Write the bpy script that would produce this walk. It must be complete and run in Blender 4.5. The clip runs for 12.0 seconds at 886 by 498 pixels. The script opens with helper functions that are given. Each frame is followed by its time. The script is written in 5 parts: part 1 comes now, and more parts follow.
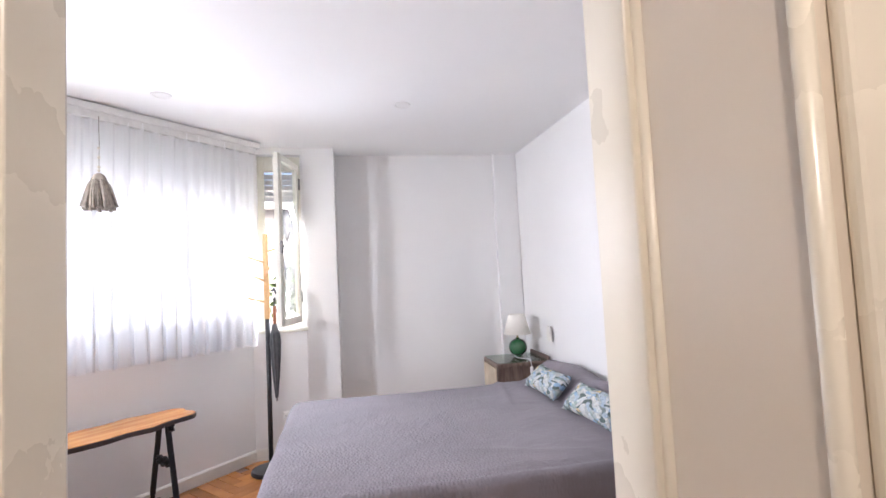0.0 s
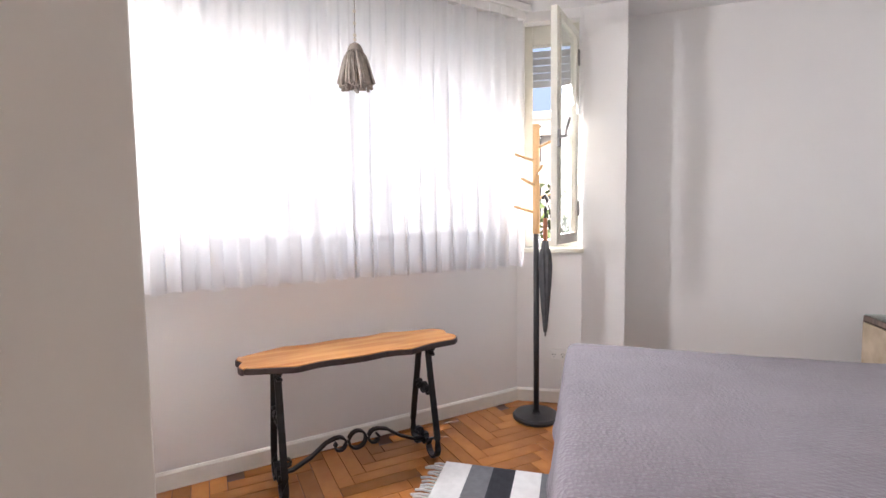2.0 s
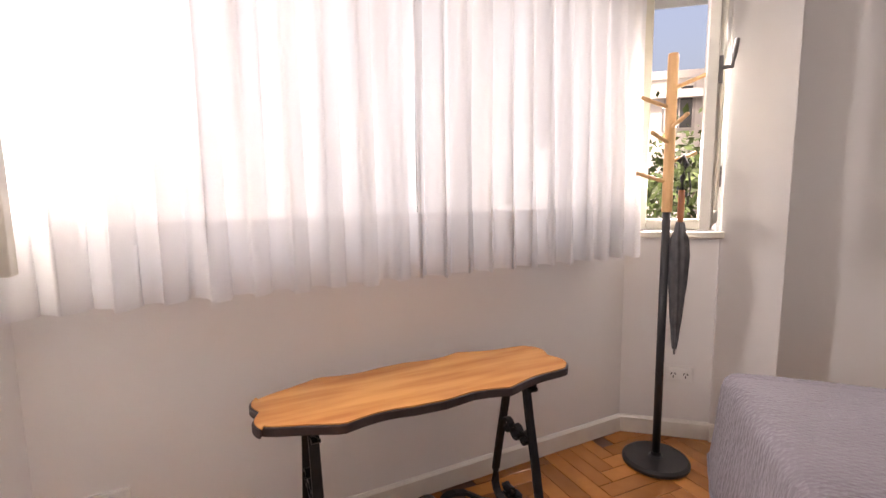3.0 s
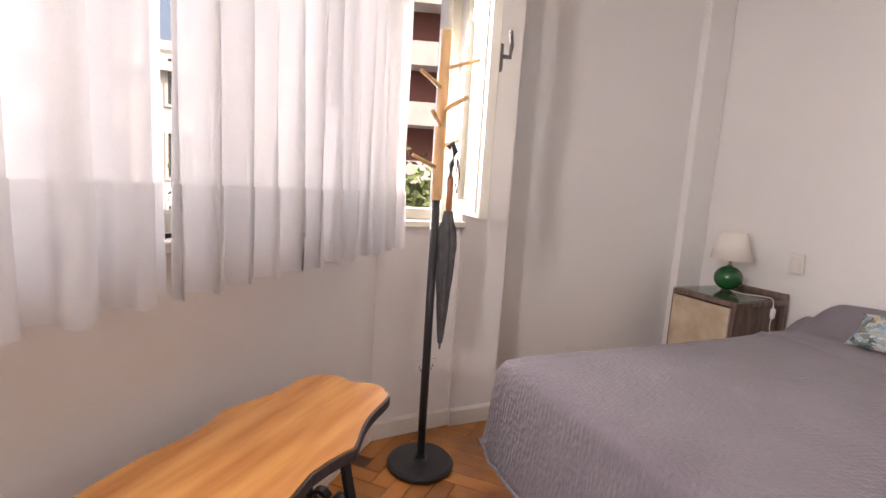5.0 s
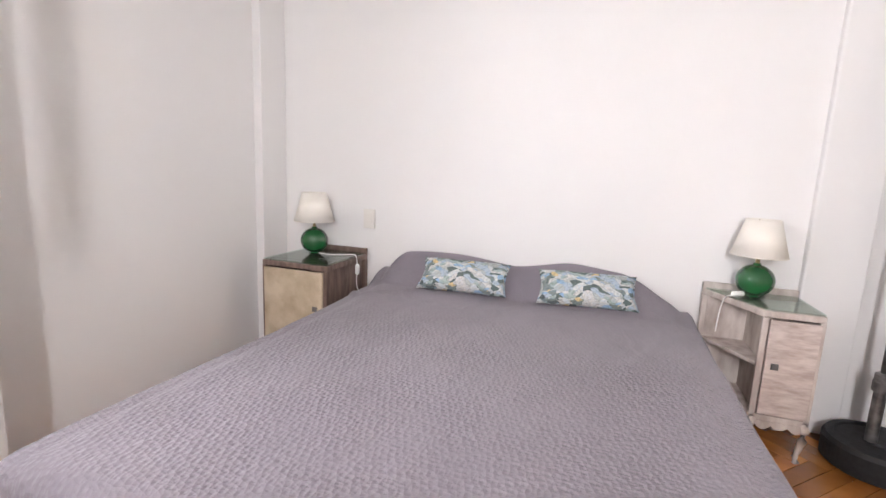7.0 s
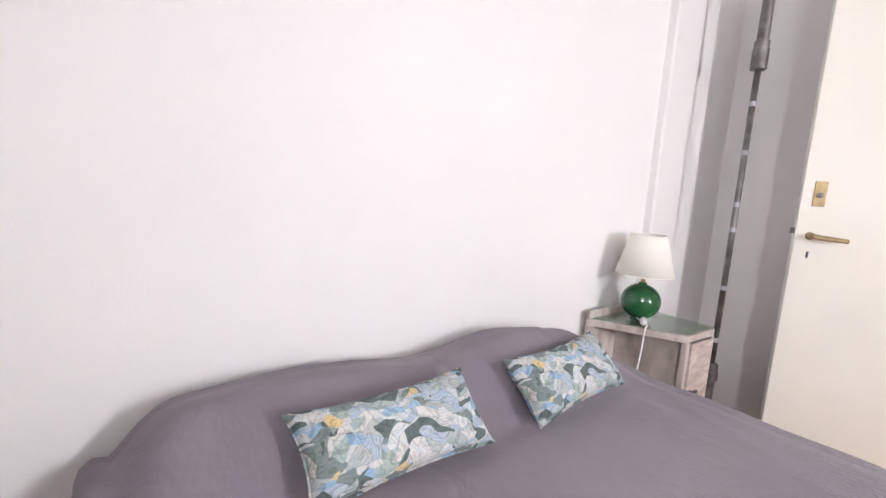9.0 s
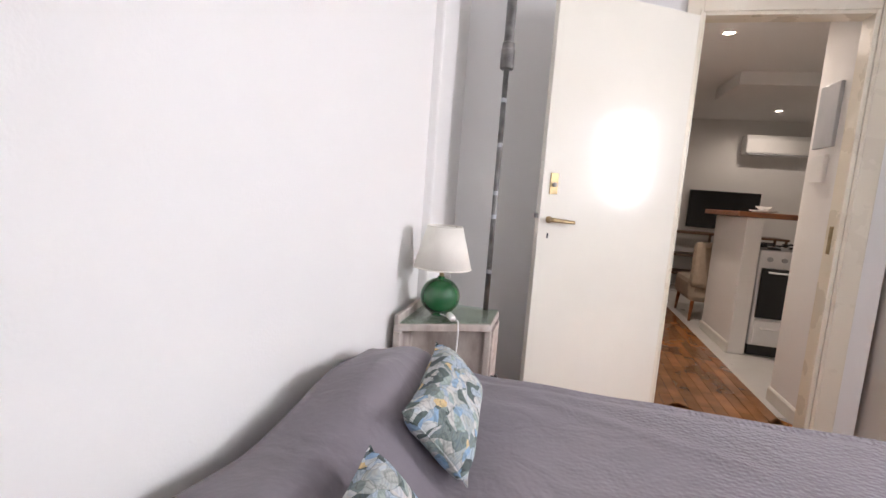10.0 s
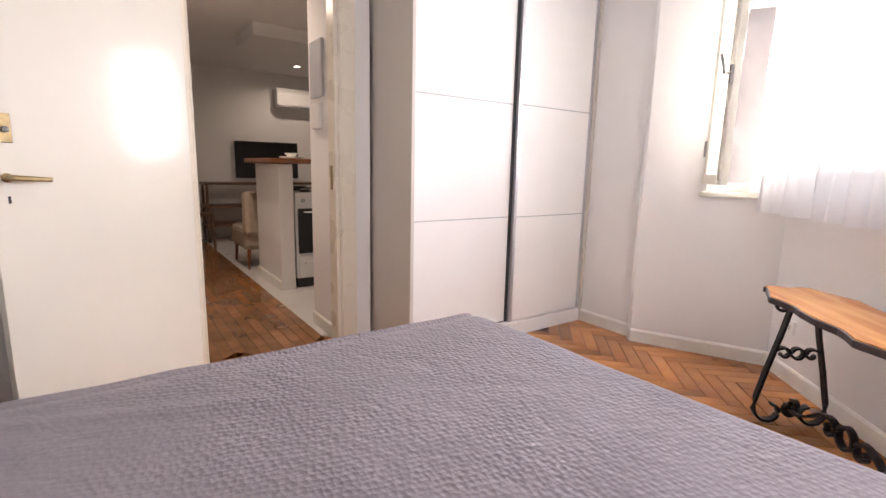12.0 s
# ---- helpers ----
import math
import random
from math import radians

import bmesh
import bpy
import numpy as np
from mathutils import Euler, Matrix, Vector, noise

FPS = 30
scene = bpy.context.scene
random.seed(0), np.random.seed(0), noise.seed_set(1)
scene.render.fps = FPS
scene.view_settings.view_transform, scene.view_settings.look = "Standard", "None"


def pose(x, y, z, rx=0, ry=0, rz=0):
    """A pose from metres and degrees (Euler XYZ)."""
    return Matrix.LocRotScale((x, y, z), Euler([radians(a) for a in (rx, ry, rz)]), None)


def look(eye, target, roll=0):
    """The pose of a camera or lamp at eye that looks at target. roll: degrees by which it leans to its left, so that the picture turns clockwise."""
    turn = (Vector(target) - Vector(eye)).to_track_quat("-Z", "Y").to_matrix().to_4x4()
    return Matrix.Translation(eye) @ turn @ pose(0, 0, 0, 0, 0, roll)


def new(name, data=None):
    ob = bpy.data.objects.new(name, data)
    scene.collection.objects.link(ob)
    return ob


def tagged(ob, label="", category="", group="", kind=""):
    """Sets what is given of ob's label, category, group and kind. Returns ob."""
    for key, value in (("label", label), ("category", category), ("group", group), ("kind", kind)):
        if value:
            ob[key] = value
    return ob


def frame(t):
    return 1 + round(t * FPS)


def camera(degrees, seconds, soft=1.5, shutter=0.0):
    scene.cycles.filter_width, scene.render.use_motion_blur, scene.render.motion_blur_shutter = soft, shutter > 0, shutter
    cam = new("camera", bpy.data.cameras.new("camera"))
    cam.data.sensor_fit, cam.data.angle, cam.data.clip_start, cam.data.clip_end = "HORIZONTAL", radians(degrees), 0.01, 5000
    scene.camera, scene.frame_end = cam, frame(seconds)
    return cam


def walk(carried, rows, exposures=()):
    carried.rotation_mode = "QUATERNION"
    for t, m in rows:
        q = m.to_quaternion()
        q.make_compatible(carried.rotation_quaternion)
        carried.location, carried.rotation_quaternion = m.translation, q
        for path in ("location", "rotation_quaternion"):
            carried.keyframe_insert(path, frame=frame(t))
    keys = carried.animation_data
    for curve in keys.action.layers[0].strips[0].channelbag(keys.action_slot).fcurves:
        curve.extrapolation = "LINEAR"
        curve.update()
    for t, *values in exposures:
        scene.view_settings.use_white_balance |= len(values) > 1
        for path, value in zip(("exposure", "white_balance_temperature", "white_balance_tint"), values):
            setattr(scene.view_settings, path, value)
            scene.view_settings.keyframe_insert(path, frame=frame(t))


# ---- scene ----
cam = camera(86.2, 12.0)
PATH = [
    (0, (-0.214, 0.786, 1.348), (0.131, 2.752, 1.464), -2.8),
    (0.5, (-0.235, 0.985, 1.302), (-0.221, 2.982, 1.398), -2.7),
    (1, (-0.246, 1.155, 1.274), (-0.549, 3.131, 1.309), -2.4),
    (1.5, (-0.365, 1.400, 1.251), (-0.888, 3.329, 1.179), -1.6),
    (2, (-0.558, 1.685, 1.207), (-1.184, 3.581, 1.07), -0.8),
    (2.5, (-0.806, 1.974, 1.201), (-1.55, 3.82, 1.01), -0.6),
    (4.5, (-1.586, 3.019, 1.202), (-1.423, 4.983, 0.857), 2.3),
    (5, (-1.599, 2.765, 1.15), (-0.813, 4.586, 0.893), 3.7),
    (5.5, (-1.591, 2.84, 1.161), (-0.279, 4.33, 0.92), 3.3),
    (6, (-1.567, 2.851, 1.146), (0.058, 3.989, 0.896), 2.7),
    (6.5, (-1.453, 2.905, 1.151), (0.319, 3.787, 0.864), 2.2),
    (8.5, (-0.23, 4.019, 1.169), (1.644, 3.408, 0.83), 4.4),
    (9, (0.17, 4.205, 1.164), (1.742, 3.002, 0.871), 3.9),
    (9.5, (0.49, 4.165, 1.13), (1.575, 2.505, 0.874), 4.0),
    (10, (0.745, 4.17, 1.131), (1.211, 2.24, 0.889), 4.3),
    (10.5, (0.771, 4.207, 1.127), (0.678, 2.226, 0.867), 3.1),
    (11, (0.706, 4.162, 1.124), (0.201, 2.25, 0.823), 1.9),
    (11.5, (0.613, 4.132, 1.119), (-0.212, 2.341, 0.787), 1.4),
    (12, (0.51, 4.093, 1.104), (-0.627, 2.483, 0.765), 1.3),
]
EXPOSURES = [(0.0, 1.88, 6000, 17), (0.6, 1.76, 5900, 15), (1.5, 1.7, 6000, 14), (2.0, 1.64, 6350, 17), (2.5, 1.42, 7300, 24), (4.5, 1.12, 6900, 25), (5.5, 1.32, 7400, 24),
             (6.0, 1.45, 7200, 22), (6.5, 1.68, 6700, 17), (8.5, 1.95, 6350, 17), (9.5, 1.82, 6350, 18), (10.0, 1.8, 6300, 17), (10.5, 1.8, 6500, 18), (11.0, 1.8, 6650, 19), (12.0, 1.74, 6750, 21)]
walk(cam, [(t, look(eye, aim, roll)) for t, eye, aim, roll in PATH], EXPOSURES)

# ---- world and light ----
world = bpy.data.worlds.new("sky")
scene.world = world
world.use_nodes = True
wn = world.node_tree.nodes
sky = wn.new("ShaderNodeTexSky")
sky.sky_type, sky.sun_disc = "NISHITA", False
sky.sun_elevation, sky.sun_rotation = radians(50), radians(143)
sky.air_density, sky.dust_density, sky.ozone_density = 1.0, 10.0, 0.6
world.node_tree.links.new(sky.outputs[0], wn["Background"].inputs[0])
wn["Background"].inputs[1].default_value = 0.15


def lamp(name, kind, m, energy, color=(1, 1, 1), size=1.0, size_y=None, angle=None):
    data = bpy.data.lights.new(name, kind)
    data.energy, data.color = energy, color
    if kind == "AREA":
        data.shape = "RECTANGLE"
        data.size, data.size_y = size, size_y or size
    if kind == "SPOT":
        data.spot_size, data.spot_blend, data.shadow_soft_size = radians(120), 0.6, size
    if kind == "SUN":
        data.angle = radians(angle)
    ob = new(name, data)
    ob.matrix_world = m
    return ob


lamp("sun", "SUN", look((6, -8, 12), (0, 0, 0)), 4.0, (1, 0.95, 0.88), angle=4)

# ---- helpers for building ----
D2 = Vector((0.669, 0.743, 0))          # along the bay's middle wall
N2 = Vector((0.743, -0.669, 0))         # from that wall into the room
CR = Vector((-1.06, 4.72, 0))           # bay corner by the coat rack
CL = CR - 2.26 * D2                     # bay corner by the side window
CEIL = 2.46

# daylight of the open sky in the window openings
def window_lamp(name, a, along, s0, s1, aim, energy, width, spread=180, z=1.53, tall=0.98):
    a, along, aim = Vector(a), Vector(along).normalized(), Vector(aim).normalized()
    back = along.cross(Vector((0, 0, 1)))
    back *= -1 if back.dot(aim) > 0 else 1
    c = a + along * (s0 + s1) / 2 + back * 0.06 + Vector((0, 0, z))
    ob = lamp(name, "AREA", look(c, c + aim), energy, (0.97, 0.98, 1.0), width, tall)
    ob.data.spread = radians(spread)
    return ob


window_lamp("sky_light_middle", CL, D2, 0.14, 2.12, N2, 3.6, 1.96)
window_lamp("sky_light_left", (-2.25, 2.36, 0), CL - Vector((-2.25, 2.36, 0)), 0.37, 0.71, (1.0, -0.05, -0.10), 22, 0.34, 122, 1.63, 0.78)
window_lamp("sky_light_right", CR, (0.42, 0.045, 0), 0.06, 0.38, (0.20, -1.0, -0.50), 8.5, 0.28, 150)


def part(name, bm, material, parent=None, label="", smooth=False, bevel=0.0):
    me = bpy.data.meshes.new(name)
    bmesh.ops.recalc_face_normals(bm, faces=bm.faces)
    bm.to_mesh(me)
    bm.free()
    if smooth:
        for p in me.polygons:
            p.use_smooth = True
    me.materials.append(material)
    ob = new(name, me)
    if bevel:
        mod = ob.modifiers.new("bevel", "BEVEL")
        mod.width, mod.segments, mod.limit_method = bevel, 2, "ANGLE"
    if parent:
        ob.parent = parent
    if label:
        ob["label"] = label
    return ob


def thing(name, label, category, loc=(0, 0, 0), rz=0.0, group="", kind=""):
    ob = new(name)
    ob.empty_display_size = 0.1
    ob.matrix_world = pose(*loc, 0, 0, rz)
    return tagged(ob, label, category, group, kind)


def box(bm, a, b, m=None):
    """An upright block from corner a to corner b."""
    r = bmesh.ops.create_cube(bm, size=1)
    s = Matrix.LocRotScale([(p + q) / 2 for p, q in zip(a, b)], None, [abs(q - p) for p, q in zip(a, b)])
    bmesh.ops.transform(bm, matrix=(m @ s) if m else s, verts=r["verts"])
    return bm


def prism(bm, outline, z0, z1, m=None):
    """An outline of x, y pairs, raised from z0 to z1."""
    lo = [bm.verts.new((x, y, z0)) for x, y in outline]
    hi = [bm.verts.new((x, y, z1)) for x, y in outline]
    n = len(outline)
    bm.faces.new(lo[::-1])
    bm.faces.new(hi)
    for i in range(n):
        bm.faces.new((lo[i], lo[(i + 1) % n], hi[(i + 1) % n], hi[i]))
    if m:
        bmesh.ops.transform(bm, matrix=m, verts=lo + hi)
    return bm


def lathe(bm, profile, steps=32, m=None):
    """A profile of radius, height pairs, turned round z."""
    rings = []
    for r, z in profile:
        rings.append([bm.verts.new((r * math.cos(2 * math.pi * i / steps), r * math.sin(2 * math.pi * i / steps), z)) for i in range(steps)])
    for p, q in zip(rings, rings[1:]):
        for i in range(steps):
            bm.faces.new((p[i], p[(i + 1) % steps], q[(i + 1) % steps], q[i]))
    bm.faces.new(rings[0][::-1])
    bm.faces.new(rings[-1])
    if m:
        bmesh.ops.transform(bm, matrix=m, verts=[v for ring in rings for v in ring])
    return bm


def tube(bm, points, radius, sides=8, flat=None):
    """A rod along points; radius a number or one for each point; flat: (w, h) makes a flat bar."""
    pts = [Vector(p) for p in points]
    rings = []
    up = Vector((0, 0, 1))
    for i, p in enumerate(pts):
        t = (pts[min(i + 1, len(pts) - 1)] - pts[max(i - 1, 0)]).normalized()
        a = t.cross(up)
        if a.length < 0.05:
            a = t.cross(Vector((1, 0, 0)))
        a.normalize()
        b = t.cross(a).normalized()
        r = radius[i] if isinstance(radius, (list, tuple)) else radius
        ring = []
        for k in range(sides):
            w = 2 * math.pi * (k + 0.5) / sides
            c, s = math.cos(w), math.sin(w)
            if flat:
                ring.append(bm.verts.new(p + a * (flat[0] * (1 if c > 0 else -1)) + b * (flat[1] * (1 if s > 0 else -1))))
            else:
                ring.append(bm.verts.new(p + a * r * c + b * r * s))
        rings.append(ring)
    for p, q in zip(rings, rings[1:]):
        for i in range(sides):
            bm.faces.new((p[i], p[(i + 1) % sides], q[(i + 1) % sides], q[i]))
    bm.faces.new(rings[0][::-1])
    bm.faces.new(rings[-1])
    return bm


def frame_xy(o, along, up=(0, 0, 1)):
    """A pose at o whose x runs along a level direction."""
    x = Vector(along).normalized()
    z = Vector(up)
    y = z.cross(x)
    return Matrix(((x.x, y.x, z.x, o[0]), (x.y, y.y, z.y, o[1]), (x.z, y.z, z.z, o[2]), (0, 0, 0, 1)))


# ---- materials ----
def material(name, color, rough=0.6, metal=0.0, vary=0.08, scale=6.0, bump=0.0, fine=120.0, spec=None, coat=0.0, second=None, stretch=None, piece=0.0):
    mat = bpy.data.materials.new(name)
    mat.use_nodes = True
    nt = mat.node_tree
    n, l = nt.nodes, nt.links
    b = n["Principled BSDF"]
    b.inputs["Roughness"].default_value, b.inputs["Metallic"].default_value = rough, metal
    b.inputs["Coat Weight"].default_value = coat
    if spec is not None:
        b.inputs["Specular IOR Level"].default_value = spec
    co = n.new("ShaderNodeTexCoord")
    mp = n.new("ShaderNodeMapping")
    mp.inputs["Scale"].default_value = stretch or (1, 1, 1)
    l.new(co.outputs["Object"], mp.inputs[0])
    t1 = n.new("ShaderNodeTexNoise")
    t1.inputs["Scale"].default_value, t1.inputs["Detail"].default_value = scale, 6
    t2 = n.new("ShaderNodeTexNoise")
    t2.inputs["Scale"].default_value, t2.inputs["Detail"].default_value = fine, 3
    l.new(mp.outputs[0], t1.inputs[0])
    l.new(mp.outputs[0], t2.inputs[0])
    mix = n.new("ShaderNodeMix")
    mix.data_type = "RGBA"
    c2 = second or tuple(max(0, c * (1 - 2 * vary)) for c in color)
    mix.inputs[6].default_value, mix.inputs[7].default_value = (*color, 1), (*c2, 1)
    ramp = n.new("ShaderNodeMapRange")
    ramp.inputs[1].default_value, ramp.inputs[2].default_value = 0.35, 0.7
    l.new(t1.outputs[0], ramp.inputs[0])
    l.new(ramp.outputs[0], mix.inputs[0])
    out = mix.outputs[2]
    if piece:
        info = n.new("ShaderNodeObjectInfo")
        geo = n.new("ShaderNodeNewGeometry")
        add = n.new("ShaderNodeMath")
        add.operation = "ADD"
        l.new(info.outputs["Random"], add.inputs[0])
        l.new(geo.outputs["Random Per Island"], add.inputs[1])
        fr = n.new("ShaderNodeMath")
        fr.operation = "FRACT"
        l.new(add.outputs[0], fr.inputs[0])
        mr = n.new("ShaderNodeMapRange")
        mr.inputs[3].default_value, mr.inputs[4].default_value = 1 - piece, 1 + piece
        l.new(fr.outputs[0], mr.inputs[0])
        mul = n.new("ShaderNodeMix")
        mul.data_type, mul.blend_type = "RGBA", "MULTIPLY"
        mul.inputs[0].default_value = 1
        l.new(out, mul.inputs[6])
        l.new(mr.outputs[0], mul.inputs[7])
        out = mul.outputs[2]
    l.new(out, b.inputs["Base Color"])
    rr = n.new("ShaderNodeMapRange")
    rr.inputs[3].default_value, rr.inputs[4].default_value = max(0.02, rough - 0.08), min(1, rough + 0.08)
    l.new(t1.outputs[0], rr.inputs[0])
    l.new(rr.outputs[0], b.inputs["Roughness"])
    if bump:
        bp = n.new("ShaderNodeBump")
        bp.inputs["Strength"].default_value, bp.inputs["Distance"].default_value = bump, 0.004
        l.new(t2.outputs[0], bp.inputs["Height"])
        l.new(bp.outputs[0], b.inputs["Normal"])
    return mat


def glass_material(name, tint=(0.97, 0.99, 0.98), rough=0.0):
    mat = bpy.data.materials.new(name)
    mat.use_nodes = True
    nt = mat.node_tree
    n, l = nt.nodes, nt.links
    n.remove(n["Principled BSDF"])
    tr, gl, lw, mx = (n.new("ShaderNodeBsdfTransparent"), n.new("ShaderNodeBsdfGlossy"), n.new("ShaderNodeLayerWeight"), n.new("ShaderNodeMixShader"))
    tr.inputs[0].default_value = (*tint, 1)
    gl.inputs["Roughness"].default_value = rough
    lw.inputs[0].default_value = 0.5
    pw = n.new("ShaderNodeMath")
    pw.operation = "POWER"
    pw.inputs[1].default_value = 4.0
    mr = n.new("ShaderNodeMapRange")
    mr.inputs[3].default_value, mr.inputs[4].default_value = 0.035, 0.75
    l.new(lw.outputs["Facing"], pw.inputs[0])
    l.new(pw.outputs[0], mr.inputs[0])
    l.new(mr.outputs[0], mx.inputs[0])
    l.new(tr.outputs[0], mx.inputs[1])
    l.new(gl.outputs[0], mx.inputs[2])
    l.new(mx.outputs[0], n["Material Output"].inputs[0])
    return mat


def sheer_material():
    mat = bpy.data.materials.new("sheer_voile")
    mat.use_nodes = True
    nt = mat.node_tree
    n, l = nt.nodes, nt.links
    n.remove(n["Principled BSDF"])
    tl, df, tr = n.new("ShaderNodeBsdfTranslucent"), n.new("ShaderNodeBsdfDiffuse"), n.new("ShaderNodeBsdfTransparent")
    m1, m2 = n.new("ShaderNodeMixShader"), n.new("ShaderNodeMixShader")
    tex = n.new("ShaderNodeTexNoise")
    tex.inputs["Scale"].default_value, tex.inputs["Detail"].default_value = 260, 2
    mr = n.new("ShaderNodeMapRange")
    mr.inputs[3].default_value, mr.inputs[4].default_value = 0.04, 0.11
    tl.inputs[0].default_value = (0.93, 0.93, 0.94, 1)
    df.inputs[0].default_value = (0.88, 0.87, 0.86, 1)
    m1.inputs[0].default_value = 0.4
    l.new(tex.outputs[0], mr.inputs[0])
    l.new(tl.outputs[0], m1.inputs[1])
    l.new(df.outputs[0], m1.inputs[2])
    l.new(mr.outputs[0], m2.inputs[0])
    l.new(m1.outputs[0], m2.inputs[1])
    l.new(tr.outputs[0], m2.inputs[2])
    l.new(m2.outputs[0], n["Material Output"].inputs[0])
    return mat


def wood_material(name, dark, light, rough=0.4, scale=3.0, stretch=(1, 12, 12), coat=0.0, piece=0.0, bump=0.15):
    return material(name, light, rough, vary=0.1, scale=scale, bump=bump, fine=30, second=dark, stretch=stretch, coat=coat, piece=piece)


def quilt_material():
    """Grey woven bedspread, stitched in small uneven dashes, plain where it covers the pillows."""
    mat = material("grey_quilted_cotton", (0.222, 0.198, 0.222), 0.85, vary=0.06, scale=3, bump=0.0, spec=0.25)
    n, l = mat.node_tree.nodes, mat.node_tree.links
    b = n["Principled BSDF"]
    b.inputs["Sheen Weight"].default_value = 0.12
    co = n.new("ShaderNodeTexCoord")

    def math_node(kind, a, c):
        m = n.new("ShaderNodeMath")
        m.operation = kind
        for k, v in enumerate((a, c)):
            if isinstance(v, (int, float)):
                m.inputs[k].default_value = v
            else:
                l.new(v, m.inputs[k])
        return m.outputs[0]

    def voro(scale, rot, off):
        mp = n.new("ShaderNodeMapping")
        mp.inputs["Rotation"].default_value, mp.inputs["Location"].default_value = (0, 0, rot), off
        mp.inputs["Scale"].default_value = scale
        v = n.new("ShaderNodeTexVoronoi")
        v.inputs["Scale"].default_value, v.inputs["Randomness"].default_value = 1.0, 0.55
        l.new(co.outputs["Object"], mp.inputs[0])
        l.new(mp.outputs[0], v.inputs[0])
        return v.outputs["Distance"]

    dash = math_node("ADD", voro((84, 34, 40), 0.75, (0, 0, 0)), voro((34, 80, 40), 0.75, (3.3, 1.7, 0.4)))
    nz = n.new("ShaderNodeTexNoise")
    nz.inputs["Scale"].default_value, nz.inputs["Detail"].default_value = 5, 2
    l.new(co.outputs["Object"], nz.inputs[0])
    cloth = n.new("ShaderNodeTexNoise")
    cloth.inputs["Scale"].default_value, cloth.inputs["Detail"].default_value = 320, 2
    l.new(co.outputs["Object"], cloth.inputs[0])
    sp = n.new("ShaderNodeSeparateXYZ")
    l.new(co.outputs["Object"], sp.inputs[0])
    fade = n.new("ShaderNodeMapRange")
    fade.interpolation_type = "SMOOTHSTEP"
    fade.inputs[1].default_value, fade.inputs[2].default_value = 0.15, 0.75
    fade.inputs[3].default_value, fade.inputs[4].default_value = 1.0, 0.12
    l.new(sp.outputs[0], fade.inputs[0])
    h = math_node("MULTIPLY", dash, math_node("MULTIPLY", nz.outputs[0], fade.outputs[0]))
    crease = n.new("ShaderNodeTexNoise")
    crease.inputs["Scale"].default_value, crease.inputs["Detail"].default_value, crease.inputs["Distortion"].default_value = 7, 3, 0.8
    l.new(co.outputs["Object"], crease.inputs[0])
    h = math_node("ADD", h, math_node("MULTIPLY", crease.outputs[0], 1.3))
    h = math_node("ADD", h, math_node("MULTIPLY", cloth.outputs[0], 0.06))
    bp = n.new("ShaderNodeBump")
    bp.inputs["Strength"].default_value, bp.inputs["Distance"].default_value = 0.85, 0.012
    l.new(h, bp.inputs["Height"])
    l.new(bp.outputs[0], b.inputs["Normal"])
    return mat


